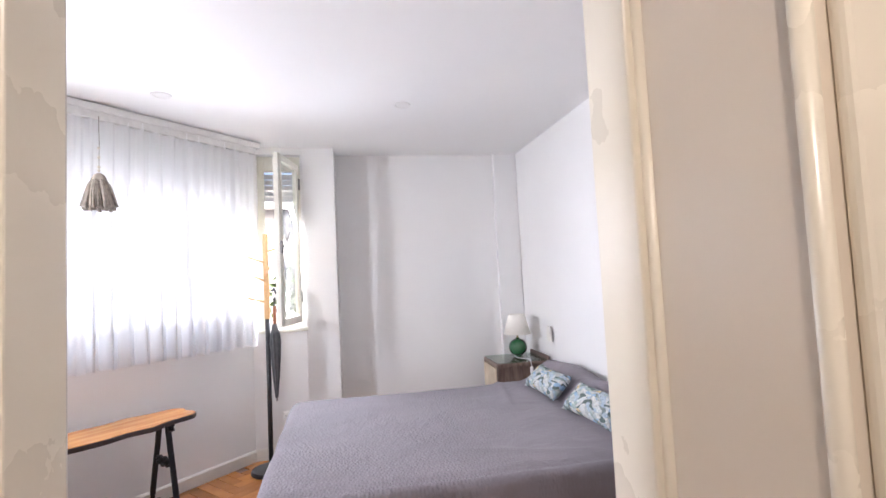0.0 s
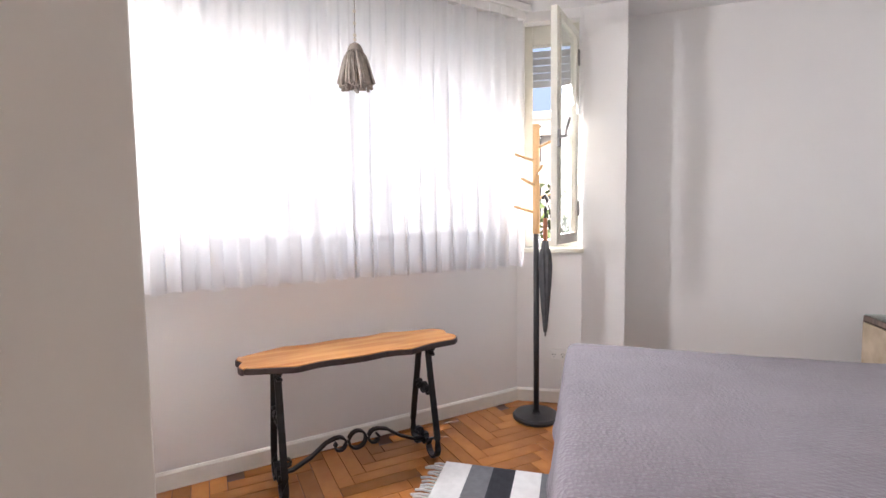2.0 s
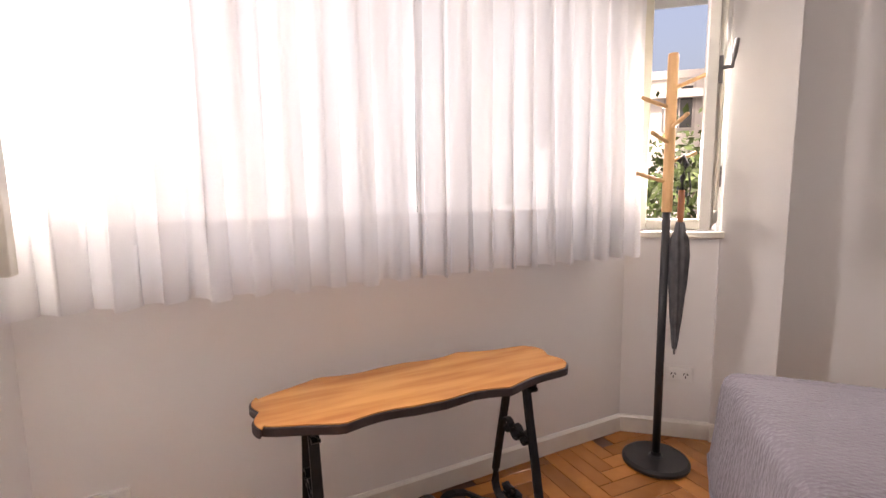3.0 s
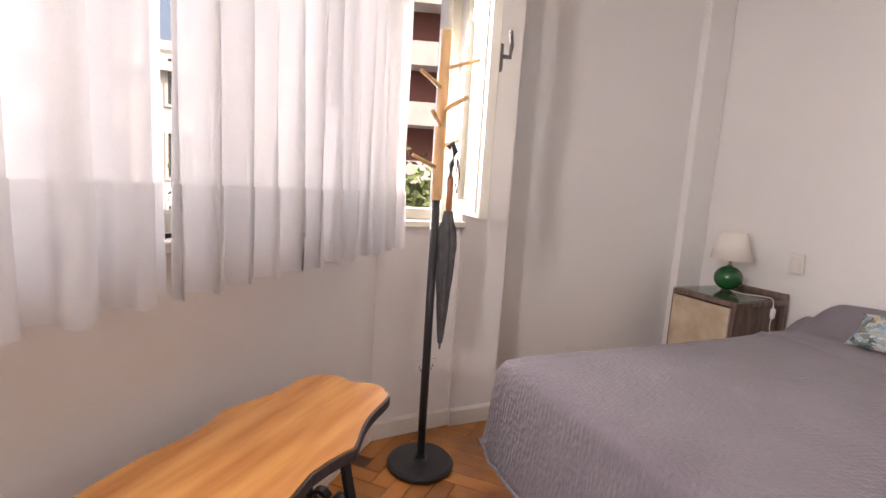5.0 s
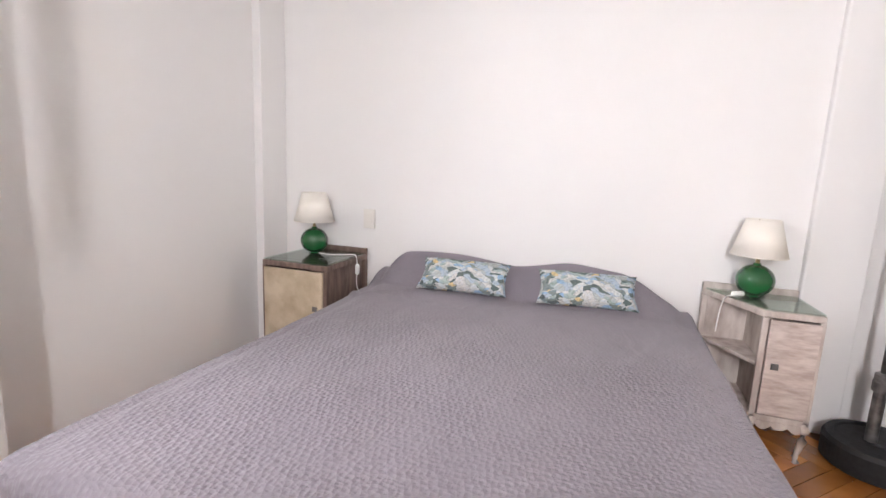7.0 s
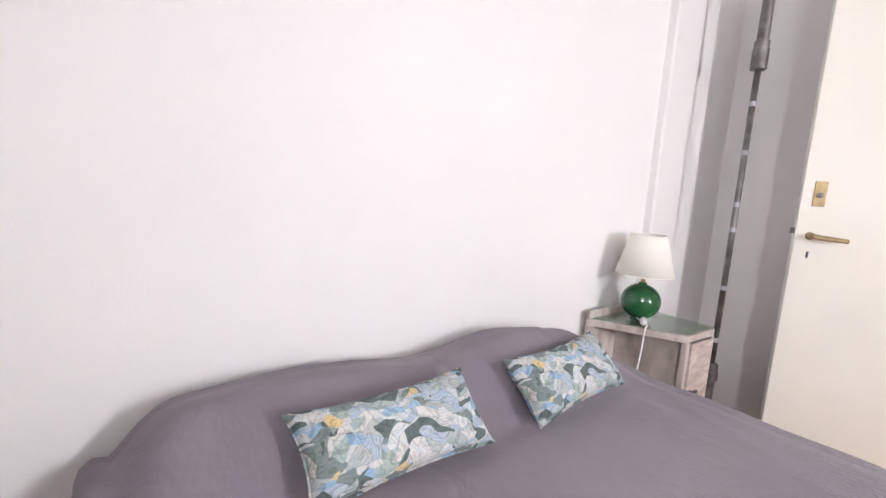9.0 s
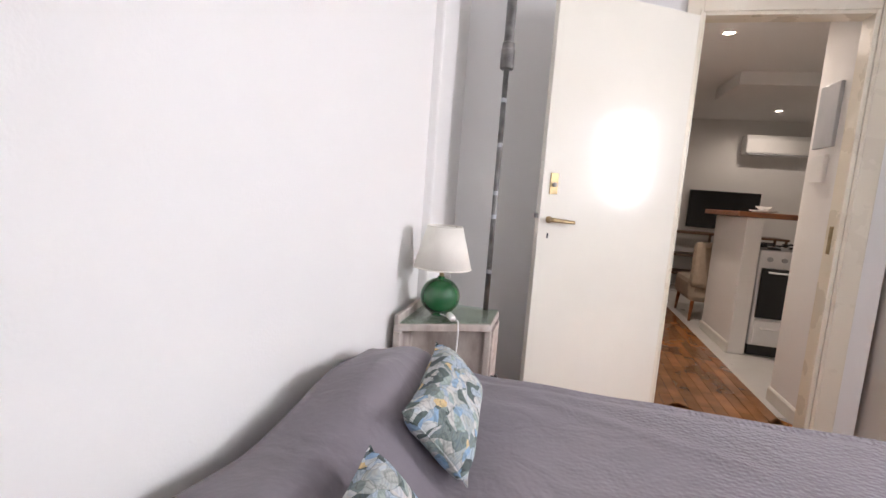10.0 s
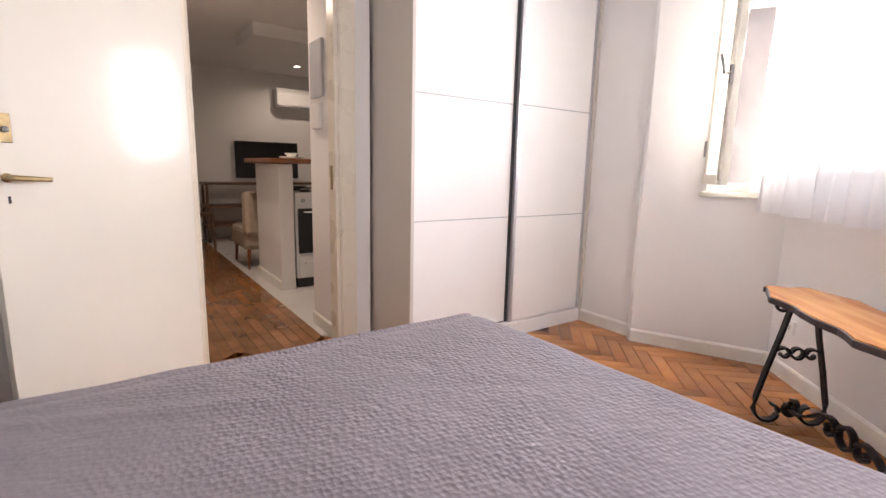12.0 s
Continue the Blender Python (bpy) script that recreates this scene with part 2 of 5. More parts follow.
def floral_material():
    """Printed leaves and flowers: pale overlapping blades with fine veins and darker gaps."""
    mat = bpy.data.materials.new("floral_print_cotton")
    mat.use_nodes = True
    n, l = mat.node_tree.nodes, mat.node_tree.links
    b = n["Principled BSDF"]
    b.inputs["Roughness"].default_value = 0.85
    co = n.new("ShaderNodeTexCoord")
    nz = n.new("ShaderNodeTexNoise")
    nz.inputs["Scale"].default_value, nz.inputs["Detail"].default_value = 9, 2
    l.new(co.outputs["Object"], nz.inputs[0])
    mv = n.new("ShaderNodeMixRGB")
    mv.inputs[0].default_value = 0.10
    l.new(co.outputs["Object"], mv.inputs[1])
    l.new(nz.outputs["Color"], mv.inputs[2])

    def blades(scale, rot):
        mp = n.new("ShaderNodeMapping")
        mp.inputs["Rotation"].default_value, mp.inputs["Scale"].default_value = (0, rot, 0), scale
        l.new(mv.outputs[0], mp.inputs[0])
        cell, edge = n.new("ShaderNodeTexVoronoi"), n.new("ShaderNodeTexVoronoi")
        edge.feature = "DISTANCE_TO_EDGE"
        for v in (cell, edge):
            v.inputs["Scale"].default_value = 1.0
            l.new(mp.outputs[0], v.inputs[0])
        sp = n.new("ShaderNodeSeparateColor")
        l.new(cell.outputs["Color"], sp.inputs[0])
        return sp, edge, mp

    def ramp(cols, fac):
        rp = n.new("ShaderNodeValToRGB")
        rp.color_ramp.interpolation = "CONSTANT"
        els = rp.color_ramp.elements
        els[0].position, els[0].color = cols[0][0], (*cols[0][1], 1)
        els[1].position, els[1].color = cols[1][0], (*cols[1][1], 1)
        for p, c in cols[2:]:
            els.new(p).color = (*c, 1)
        l.new(fac, rp.inputs[0])
        return rp.outputs[0]

    def mix(kind, fac, a, c):
        m = n.new("ShaderNodeMix")
        m.data_type, m.blend_type = "RGBA", kind
        if isinstance(fac, float):
            m.inputs[0].default_value = fac
        else:
            l.new(fac, m.inputs[0])
        l.new(a, m.inputs[6])
        if isinstance(c, tuple):
            m.inputs[7].default_value = c
        else:
            l.new(c, m.inputs[7])
        return m.outputs[2]

    def step(value, a, c):
        m = n.new("ShaderNodeMapRange")
        m.interpolation_type = "SMOOTHSTEP"
        m.inputs[1].default_value, m.inputs[2].default_value = a, c
        l.new(value, m.inputs[0])
        return m.outputs[0]

    # broad blades in two directions
    s1, e1, m1 = blades((22, 24, 52), 0.75)
    s2, e2, m2 = blades((28, 26, 64), -0.6)
    c1 = ramp([(0.0, (0.72, 0.71, 0.68)), (0.22, (0.50, 0.58, 0.66)), (0.40, (0.76, 0.74, 0.70)), (0.55, (0.26, 0.31, 0.29)), (0.72, (0.55, 0.57, 0.54)), (0.88, (0.12, 0.15, 0.15))], s1.outputs[0])
    c2 = ramp([(0.0, (0.34, 0.50, 0.68)), (0.22, (0.13, 0.17, 0.16)), (0.48, (0.70, 0.72, 0.70)), (0.72, (0.42, 0.50, 0.46)), (0.88, (0.82, 0.60, 0.30))], s2.outputs[0])
    veins = n.new("ShaderNodeTexWave")
    veins.inputs["Scale"].default_value, veins.inputs["Distortion"].default_value = 2.2, 1.5
    l.new(m1.outputs[0], veins.inputs[0])
    c1 = mix("MULTIPLY", 0.16, c1, veins.outputs["Color"])
    pick = n.new("ShaderNodeMath")
    pick.operation = "GREATER_THAN"
    pick.inputs[1].default_value = 0.52
    l.new(s2.outputs[1], pick.inputs[0])
    col = mix("MIX", pick.outputs[0], c1, c2)
    # washed brush strokes over the blades
    wash = n.new("ShaderNodeTexNoise")
    wash.inputs["Scale"].default_value, wash.inputs["Detail"].default_value, wash.inputs["Distortion"].default_value = 13, 2, 2.0
    l.new(co.outputs["Object"], wash.inputs[0])
    rp = n.new("ShaderNodeValToRGB")
    els = rp.color_ramp.elements
    els[0].position, els[0].color = 0.30, (0.16, 0.21, 0.20, 1)
    els[1].position, els[1].color = 0.37, (0.66, 0.70, 0.70, 1)
    for p, c in ((0.43, (0.78, 0.77, 0.74)), (0.48, (0.16, 0.20, 0.19)), (0.52, (0.70, 0.73, 0.74)), (0.57, (0.42, 0.55, 0.70)), (0.62, (0.80, 0.78, 0.75)), (0.68, (0.22, 0.27, 0.27)), (0.75, (0.75, 0.74, 0.72))):
        els.new(p).color = (*c, 1)
    l.new(wash.outputs[0], rp.inputs[0])
    col = mix("MULTIPLY", 0.55, col, rp.outputs[0])
    # thin drawn outlines
    inv = n.new("ShaderNodeMath")
    inv.operation = "SUBTRACT"
    inv.inputs[0].default_value = 1.0
    l.new(step(e1.outputs[0], 0.008, 0.035), inv.inputs[1])
    half = n.new("ShaderNodeMath")
    half.operation = "MULTIPLY"
    half.inputs[1].default_value = 0.35
    l.new(inv.outputs[0], half.inputs[0])
    col = mix("MIX", half.outputs[0], col, (0.10, 0.13, 0.12, 1))
    l.new(col, b.inputs["Base Color"])
    return mat


M_WALL = material("white_wall_paint", (0.83, 0.815, 0.795), 0.75, vary=0.012, scale=1.2, bump=0.12, fine=160)
M_CEIL = material("white_ceiling_paint", (0.85, 0.845, 0.835), 0.8, vary=0.01, scale=1.0, bump=0.08)
M_SKIRT = material("white_gloss_skirting", (0.80, 0.78, 0.72), 0.35, vary=0.04, scale=9, bump=0.05)
M_CREAM = material("cream_enamel", (0.78, 0.72, 0.60), 0.28, vary=0.008, scale=5, bump=0.06, fine=60)
M_LINING = material("beige_enamel_lining", (0.74, 0.66, 0.55), 0.35, vary=0.008, scale=2, bump=0.04, fine=60)
M_DOOR = material("cream_white_door_enamel", (0.82, 0.79, 0.70), 0.15, vary=0.02, scale=3, bump=0.04, fine=50)
M_SASH = material("cream_window_enamel", (0.76, 0.74, 0.64), 0.35, vary=0.05, scale=10, bump=0.08)
M_SHUT = material("grey_roller_shutter", (0.52, 0.53, 0.55), 0.5, vary=0.05, scale=8)
M_WARD = material("white_laminate", (0.84, 0.825, 0.81), 0.5, vary=0.015, scale=2)
M_WARD2 = material("beige_melamine", (0.62, 0.58, 0.53), 0.45, vary=0.02, scale=2)
M_ALU = material("anodised_aluminium", (0.62, 0.63, 0.65), 0.35, metal=0.9, vary=0.03)
M_GAPSHADE = material("painted_gap_shade", (0.04, 0.04, 0.045), 0.7)
M_GLASS = glass_material("clear_glass")
M_GREENGLASS = glass_material("greenish_table_glass", (0.84, 0.92, 0.88))
M_SHEER = sheer_material()
M_PARQ = wood_material("varnished_parquet", (0.26, 0.085, 0.018), (0.47, 0.185, 0.045), 0.24, scale=4, stretch=(1, 1, 1), coat=0.25, piece=0.35, bump=0.06)
M_HALLP = wood_material("hall_parquet", (0.15, 0.06, 0.02), (0.34, 0.15, 0.055), 0.25, scale=4, stretch=(1, 1, 1), coat=0.3, piece=0.25, bump=0.05)
M_JOINT = material("dark_parquet_joint", (0.11, 0.045, 0.02), 0.6)
M_BENCH = wood_material("honey_varnished_slab", (0.50, 0.19, 0.05), (0.72, 0.34, 0.10), 0.22, scale=2.2, stretch=(1.2, 9, 9), coat=0.35, bump=0.05)
M_BARK = material("dark_stained_slab_edge", (0.045, 0.028, 0.025), 0.55, vary=0.2, scale=20, bump=0.4, fine=60)
M_IRON = material("black_wrought_iron", (0.025, 0.024, 0.025), 0.45, metal=0.5, vary=0.2, scale=30, bump=0.2)
M_BLACKSTEEL = material("black_painted_steel", (0.03, 0.03, 0.033), 0.35, vary=0.1, scale=14)
M_BEECH = wood_material("beech_wood", (0.50, 0.29, 0.12), (0.66, 0.42, 0.20), 0.45, scale=5, stretch=(8, 8, 1))
M_UMB = material("grey_umbrella_cloth", (0.10, 0.10, 0.105), 0.6, vary=0.2, scale=25, bump=0.2)
M_UMBWOOD = wood_material("varnished_handle_wood", (0.20, 0.06, 0.02), (0.36, 0.13, 0.05), 0.3, stretch=(8, 8, 1))
M_BLACKPL = material("black_plastic", (0.02, 0.02, 0.022), 0.4)
M_QUILT = quilt_material()
M_FLORAL = floral_material()
M_BEDWOOD = wood_material("dark_bed_wood", (0.05, 0.025, 0.015), (0.12, 0.06, 0.03), 0.5)
M_MATT = material("white_mattress_ticking", (0.75, 0.74, 0.72), 0.9, bump=0.2)
M_NSLIGHT = wood_material("pale_burl_veneer", (0.40, 0.31, 0.20), (0.60, 0.50, 0.37), 0.45, scale=9, stretch=(1, 1, 1), bump=0.1)
M_NSDARK = wood_material("brown_aged_wood", (0.10, 0.065, 0.05), (0.22, 0.15, 0.12), 0.5, scale=4, stretch=(10, 10, 1.5))
M_NSWASH = wood_material("whitewashed_wood", (0.36, 0.29, 0.25), (0.60, 0.54, 0.49), 0.6, scale=6, stretch=(3, 3, 1.2), bump=0.3)
M_NSDIAG = wood_material("limed_diagonal_veneer", (0.38, 0.30, 0.26), (0.60, 0.52, 0.47), 0.5, scale=9, stretch=(1, 1.4, 6), bump=0.2)
M_GREEN = material("green_glazed_ceramic", (0.012, 0.11, 0.032), 0.08, vary=0.2, scale=4, coat=0.6)
M_SHADE = material("ivory_lamp_fabric", (0.84, 0.80, 0.72), 0.85, vary=0.02, scale=20, bump=0.15, fine=300)
M_BRASS = material("aged_brass", (0.45, 0.34, 0.18), 0.35, metal=0.9, vary=0.2, scale=30)
M_WHITEPL = material("white_plastic", (0.82, 0.81, 0.79), 0.4, vary=0.02)
M_IVORYPL = material("ivory_plastic", (0.82, 0.79, 0.73), 0.4, vary=0.02)
M_RUBBER = material("black_rubber", (0.018, 0.018, 0.019), 0.7, vary=0.2, scale=40, bump=0.2)
M_STEEL = material("worn_grey_steel", (0.24, 0.23, 0.22), 0.45, metal=0.7, vary=0.3, scale=18, bump=0.15)
M_YARN = material("taupe_wool_yarn", (0.34, 0.29, 0.245), 0.95, vary=0.15, scale=40, bump=0.4, fine=400)
M_BEAD = material("cream_wooden_bead", (0.70, 0.62, 0.50), 0.5)
M_RUGW = material("white_cotton_weave", (0.78, 0.77, 0.75), 0.95, vary=0.05, scale=30, bump=0.4, fine=350)
M_RUGG = material("grey_cotton_weave", (0.17, 0.17, 0.18), 0.95, vary=0.1, scale=30, bump=0.4, fine=350)
M_RUGB = material("navy_black_cotton_weave", (0.03, 0.032, 0.04), 0.95, vary=0.1, scale=30, bump=0.4, fine=350)
M_TILE = material("pale_kitchen_tile", (0.62, 0.60, 0.57), 0.3, vary=0.04, scale=4)
M_SCREEN = material("black_glass_screen", (0.008, 0.008, 0.009), 0.08)
M_ENAMEL = material("white_stove_enamel", (0.82, 0.82, 0.82), 0.2, vary=0.02)
M_COUNTER = wood_material("reddish_counter_wood", (0.13, 0.045, 0.02), (0.26, 0.10, 0.04), 0.3, stretch=(2, 12, 12))
M_SOFA = material("beige_upholstery", (0.42, 0.34, 0.26), 0.9, vary=0.08, scale=20, bump=0.3)
M_WALNUT = wood_material("walnut_wood", (0.07, 0.035, 0.02), (0.17, 0.09, 0.05), 0.4)
M_GREY = material("grey_plastic", (0.45, 0.46, 0.48), 0.5)


def glow(name, color, strength):
    mat = bpy.data.materials.new(name)
    mat.use_nodes = True
    b = mat.node_tree.nodes["Principled BSDF"]
    b.inputs["Emission Color"].default_value, b.inputs["Emission Strength"].default_value = (*color, 1), strength
    return mat


M_LAMPON = glow("lit_downlight", (1.0, 0.86, 0.66), 9.0)

# ---- large structure ----
T = 0.22  # outer wall thickness


def structure(name, bm, mat, label="", bevel=0.0):
    return tagged(part(name, bm, mat, bevel=bevel), label or name.replace("_", " "), name.split("_")[0], kind="structure")


def wall_run(name, a, b, z0, z1, thick, holes=(), label="", mat=None, back=1):
    """A wall from a to b, its face on the line a to b and its body on the left of it (back=1) or right (-1); holes: (s0, s1, z0, z1)."""
    a, b = Vector((a[0], a[1], 0)), Vector((b[0], b[1], 0))
    L = (b - a).length
    m = frame_xy(a, b - a)
    y0, y1 = (0, thick) if back == 1 else (-thick, 0)
    bm = bmesh.new()
    s = 0.0
    for h in sorted(holes):
        box(bm, (s, y0, z0), (h[0], y1, z1), m)
        if h[2] > z0:
            box(bm, (h[0], y0, z0), (h[1], y1, h[2]), m)
        if h[3] < z1:
            box(bm, (h[0], y0, h[3]), (h[1], y1, z1), m)
        s = h[1]
    box(bm, (s, y0, z0), (L, y1, z1), m)
    return structure(name, bm, mat or M_WALL, label)


HB = 1.246      # headboard wall
FAR = 5.02      # far wall
DW = 1.45       # door wall, room side
DW2 = 1.35      # door wall, hall side
OX0, OX1, OZ = -0.60, 0.165, 2.12
WZ0, WZ1 = 1.00, 2.40
WARD_X0, WARD_X1, WARD_Y = -2.32, -0.82, 1.90
LF = Vector((-2.25, 2.36, 0))           # end of the bay's left wall, by the wardrobe

wall_run("wall_headboard", (HB, FAR + 0.1), (HB + 0.105, 1.2), 0, CEIL, 0.12, label="white painted wall behind the bed")
wall_run("wall_far", (-0.45, FAR), (HB, FAR), 0, CEIL, 0.15, label="white painted far wall beside the bed")
LD = (LF - CL).length
wall_run("wall_bay_middle", CL, CR, 0, CEIL, T, [(0.12, 2.14, WZ0, WZ1)], "white bay wall under the long curtained window")
wall_run("wall_bay_left", LF, CL, 0, CEIL, T, [(LD - 0.41, LD - 0.03, WZ0, WZ1)], "white bay wall with a narrow open casement")
wall_run("wall_bay_right", CR, (-0.64, 4.765), 0, CEIL, T, [(0.05, 0.385, WZ0, WZ1)], "white bay wall with a narrow open casement by the coat rack")
bm = bmesh.new()
prism(bm, [(-0.66, 4.748), (-0.404, 4.752), (-0.404, FAR + 0.15), (-0.66, FAR + 0.15)], 0, CEIL)
structure("column_bay", bm, M_WALL, "white plastered column beside the bay window", 0.004)
bm = bmesh.new()
prism(bm, [(1.03, 4.965), (HB, 4.965), (HB, FAR), (1.03, FAR)], 0, CEIL)
structure("pilaster_corner", bm, M_WALL, "narrow white pilaster in the far corner", 0.004)
bm = bmesh.new()
prism(bm, [(HB + 0.045, 1.96), (HB + 0.12, 1.96), (HB + 0.12, 2.20), (HB + 0.038, 2.20)], 0, CEIL)
structure("pilaster_door", bm, M_WALL, "shallow white pilaster beside the nightstand", 0.01)
# stub wall between wardrobe and bay, a little behind the bay's left wall
wall_run("wall_wardrobe_side", (-2.32, 1.3), (-2.32, 2.33), 0, CEIL, T, label="white wall beside the sliding wardrobe")
bm = bmesh.new()
prism(bm, [(-2.25, 2.36), (-2.262, 2.33), (-2.36, 2.33), (-2.46, 2.36), (-2.45, 2.45)], 0, CEIL)
structure("wall_step", bm, M_WALL, "small white plastered step in the wall")
# door wall
wall_run("wall_door", (HB + 0.25, DW), (-0.80, DW), 0, CEIL, DW - DW2, [(HB + 0.25 - OX1, HB + 0.25 - OX0, 0, OZ)], "white painted wall round the bedroom door")
wall_run("wall_wardrobe_back", (-0.80, DW2 + 0.02), (-2.4, DW2 + 0.02), 0, CEIL, 0.12, label="plain wall behind the wardrobe")

bm = bmesh.new()
prism(bm, [(HB + 0.25, DW2), (HB + 0.25, FAR + 0.1), (-0.66, FAR + 0.1), (-1.15, 4.85), (-2.72, 3.10), (-2.45, 2.3), (-2.45, DW2)], CEIL, CEIL + 0.12)
structure("ceiling", bm, M_CEIL, "smooth white bedroom ceiling")

# ---- skirting boards ----
def skirting(name, a, b, side=-1, h=0.085, th=0.014):
    a, b = Vector((a[0], a[1], 0)), Vector((b[0], b[1], 0))
    m = frame_xy(a, b - a)
    L = (b - a).length
    bm = bmesh.new()
    y = th * side
    vs = []
    prof = [(0, 0), (y, 0), (y, h - 0.012), (y * 0.45, h), (0, h)]
    e0 = [bm.verts.new(m @ Vector((0, p, q))) for p, q in prof]
    e1 = [bm.verts.new(m @ Vector((L, p, q))) for p, q in prof]
    bm.faces.new(e0)
    bm.faces.new(e1[::-1])
    for i in range(5):
        bm.faces.new((e0[i], e1[i], e1[(i + 1) % 5], e0[(i + 1) % 5]))
    return structure(name, bm, M_SKIRT, "cream-white painted wooden skirting board")


skirting("baseboard_middle", CL, CR)
skirting("baseboard_left", LF, CL)
skirting("baseboard_right", CR, (-0.66, 4.762))
skirting("baseboard_column", (-0.66, 4.747), (-0.39, 4.751))
skirting("baseboard_far", (-0.40, FAR), (1.03, FAR))
skirting("baseboard_side", (-2.318, 1.9), (-2.318, 2.33))
skirting("baseboard_headboard", (HB, FAR), (HB + 0.10, 1.46))

# ---- curtained bay windows ----
def bay_window(name, a, b, holes, parent_label):
    """Fixed frame, panes, sill and half-lowered roller shutter in an opening from s0 to s1 of the wall a to b."""
    a, b = Vector((a[0], a[1], 0)), Vector((b[0], b[1], 0))
    m = frame_xy(a, b - a)
    s0, s1, bars, panes = holes
    win = tagged(new(name), parent_label, "window", kind="structure")
    y0, y1 = 0.07, 0.13
    f = 0.05
    bm = bmesh.new()
    box(bm, (s0, y0, WZ0), (s0 + f, y1, WZ1), m)
    box(bm, (s1 - f, y0, WZ0), (s1, y1, WZ1), m)
    box(bm, (s0 + f, y0, WZ0), (s1 - f, y1, WZ0 + f), m)
    box(bm, (s0 + f, y0, WZ1 - 0.12), (s1 - f, y1, WZ1), m)
    for s in bars:
        box(bm, (s - 0.045, y0, WZ0 + f), (s + 0.045, y1, WZ1 - 0.12), m)
    part("window_frame", bm, M_SASH, win, "cream-painted window frame", bevel=0.004)
    bm = bmesh.new()
    box(bm, (s0 - 0.03, -0.035, WZ0 - 0.03), (s1 + 0.03, 0.07, WZ0), m)
    part("window_sill", bm, M_SASH, win, "cream-painted window sill", bevel=0.006)
    for p0, p1 in panes:
        bm = bmesh.new()
        box(bm, (p0, 0.098, WZ0 + f), (p1, 0.102, WZ1 - 0.12), m)
        ob = part("pane", bm, M_GLASS, win)
        ob.visible_shadow = False
    z = 2.04
    while z < WZ1 - 0.13:
        bm = bmesh.new()
        prism(bm, [(s0 + 0.01, 0.150), (s1 - 0.01, 0.150), (s1 - 0.01, 0.162), (s0 + 0.01, 0.162)], z, z + 0.040, m)
        part("shutter_slat", bm, M_SHUT, win)
        z += 0.047
    return win


bay_window("window_1", CL, CR, (0.12, 2.14, (0.79, 1.47), ((0.17, 0.745), (0.835, 1.425), (1.515, 2.09))), "long bay window behind sheer curtains with lowered shutter")
bay_window("window_2", LF, CL, (LD - 0.41, LD - 0.03, (), ()), "narrow bay window with its casement open")
bay_window("window_3", CR, (-0.64, 4.765), (0.05, 0.385, (), ()), "narrow bay window beside the coat rack with casement open")


def casement(name, hinge, free, label, face=1):
    """An open sash from its hinge to its free edge, both x, y."""
    h, e = Vector((*hinge, 0)), Vector((*free, 0))
    m = frame_xy(h, e - h)
    w = (e - h).length
    win = tagged(new(name), label, "window sash", kind="structure")
    z0, z1, f, d = WZ0 + 0.045, WZ1 - 0.10, 0.045, 0.018
    bm = bmesh.new()
    box(bm, (0, -d, z0), (f, d, z1), m)
    box(bm, (w - f, -d, z0), (w, d, z1), m)
    box(bm, (f, -d, z0), (w - f, d, z0 + f + 0.01), m)
    box(bm, (f, -d, z1 - f), (w - f, d, z1), m)
    box(bm, (w - f - 0.012, -d - 0.006, z0 + 0.02), (w - f, d + 0.006, z1 - 0.02), m)
    part("window_frame", bm, M_SASH, win, bevel=0.003)
    bm = bmesh.new()
    box(bm, (f, -0.002, z0 + f), (w - f - 0.012, 0.002, z1 - f), m)
    part("pane", bm, M_GLASS, win).visible_shadow = False
    bm = bmesh.new()
    c = [m @ Vector((p, q * face, z)) for p, q, z in ((w - 0.015, d, 1.62), (w - 0.015, d + 0.04, 1.62), (w - 0.02, d + 0.045, 1.66), (w - 0.055, d + 0.05, 1.72))]
    tube(bm, c, 0.008)
    box(bm, (w - 0.03, d * face, 1.57), (w - 0.004, (d + 0.012) * face, 1.66), m)
    part("handle", bm, M_STEEL, win, "dark metal casement handle")
    for z in (1.2, 2.1):
        bm = bmesh.new()
        box(bm, (-0.012, -0.024, z), (0.012, 0.024, z + 0.09), m)
        part("hinge", bm, M_STEEL, win)
    return win


casement("window_4", (-2.388, 2.668), (-2.180, 2.868), "cream casement sash standing open into the room", -1)
casement("window_5", (-0.70, 4.71), (-0.79, 4.29), "cream casement sash standing open beside the coat rack")


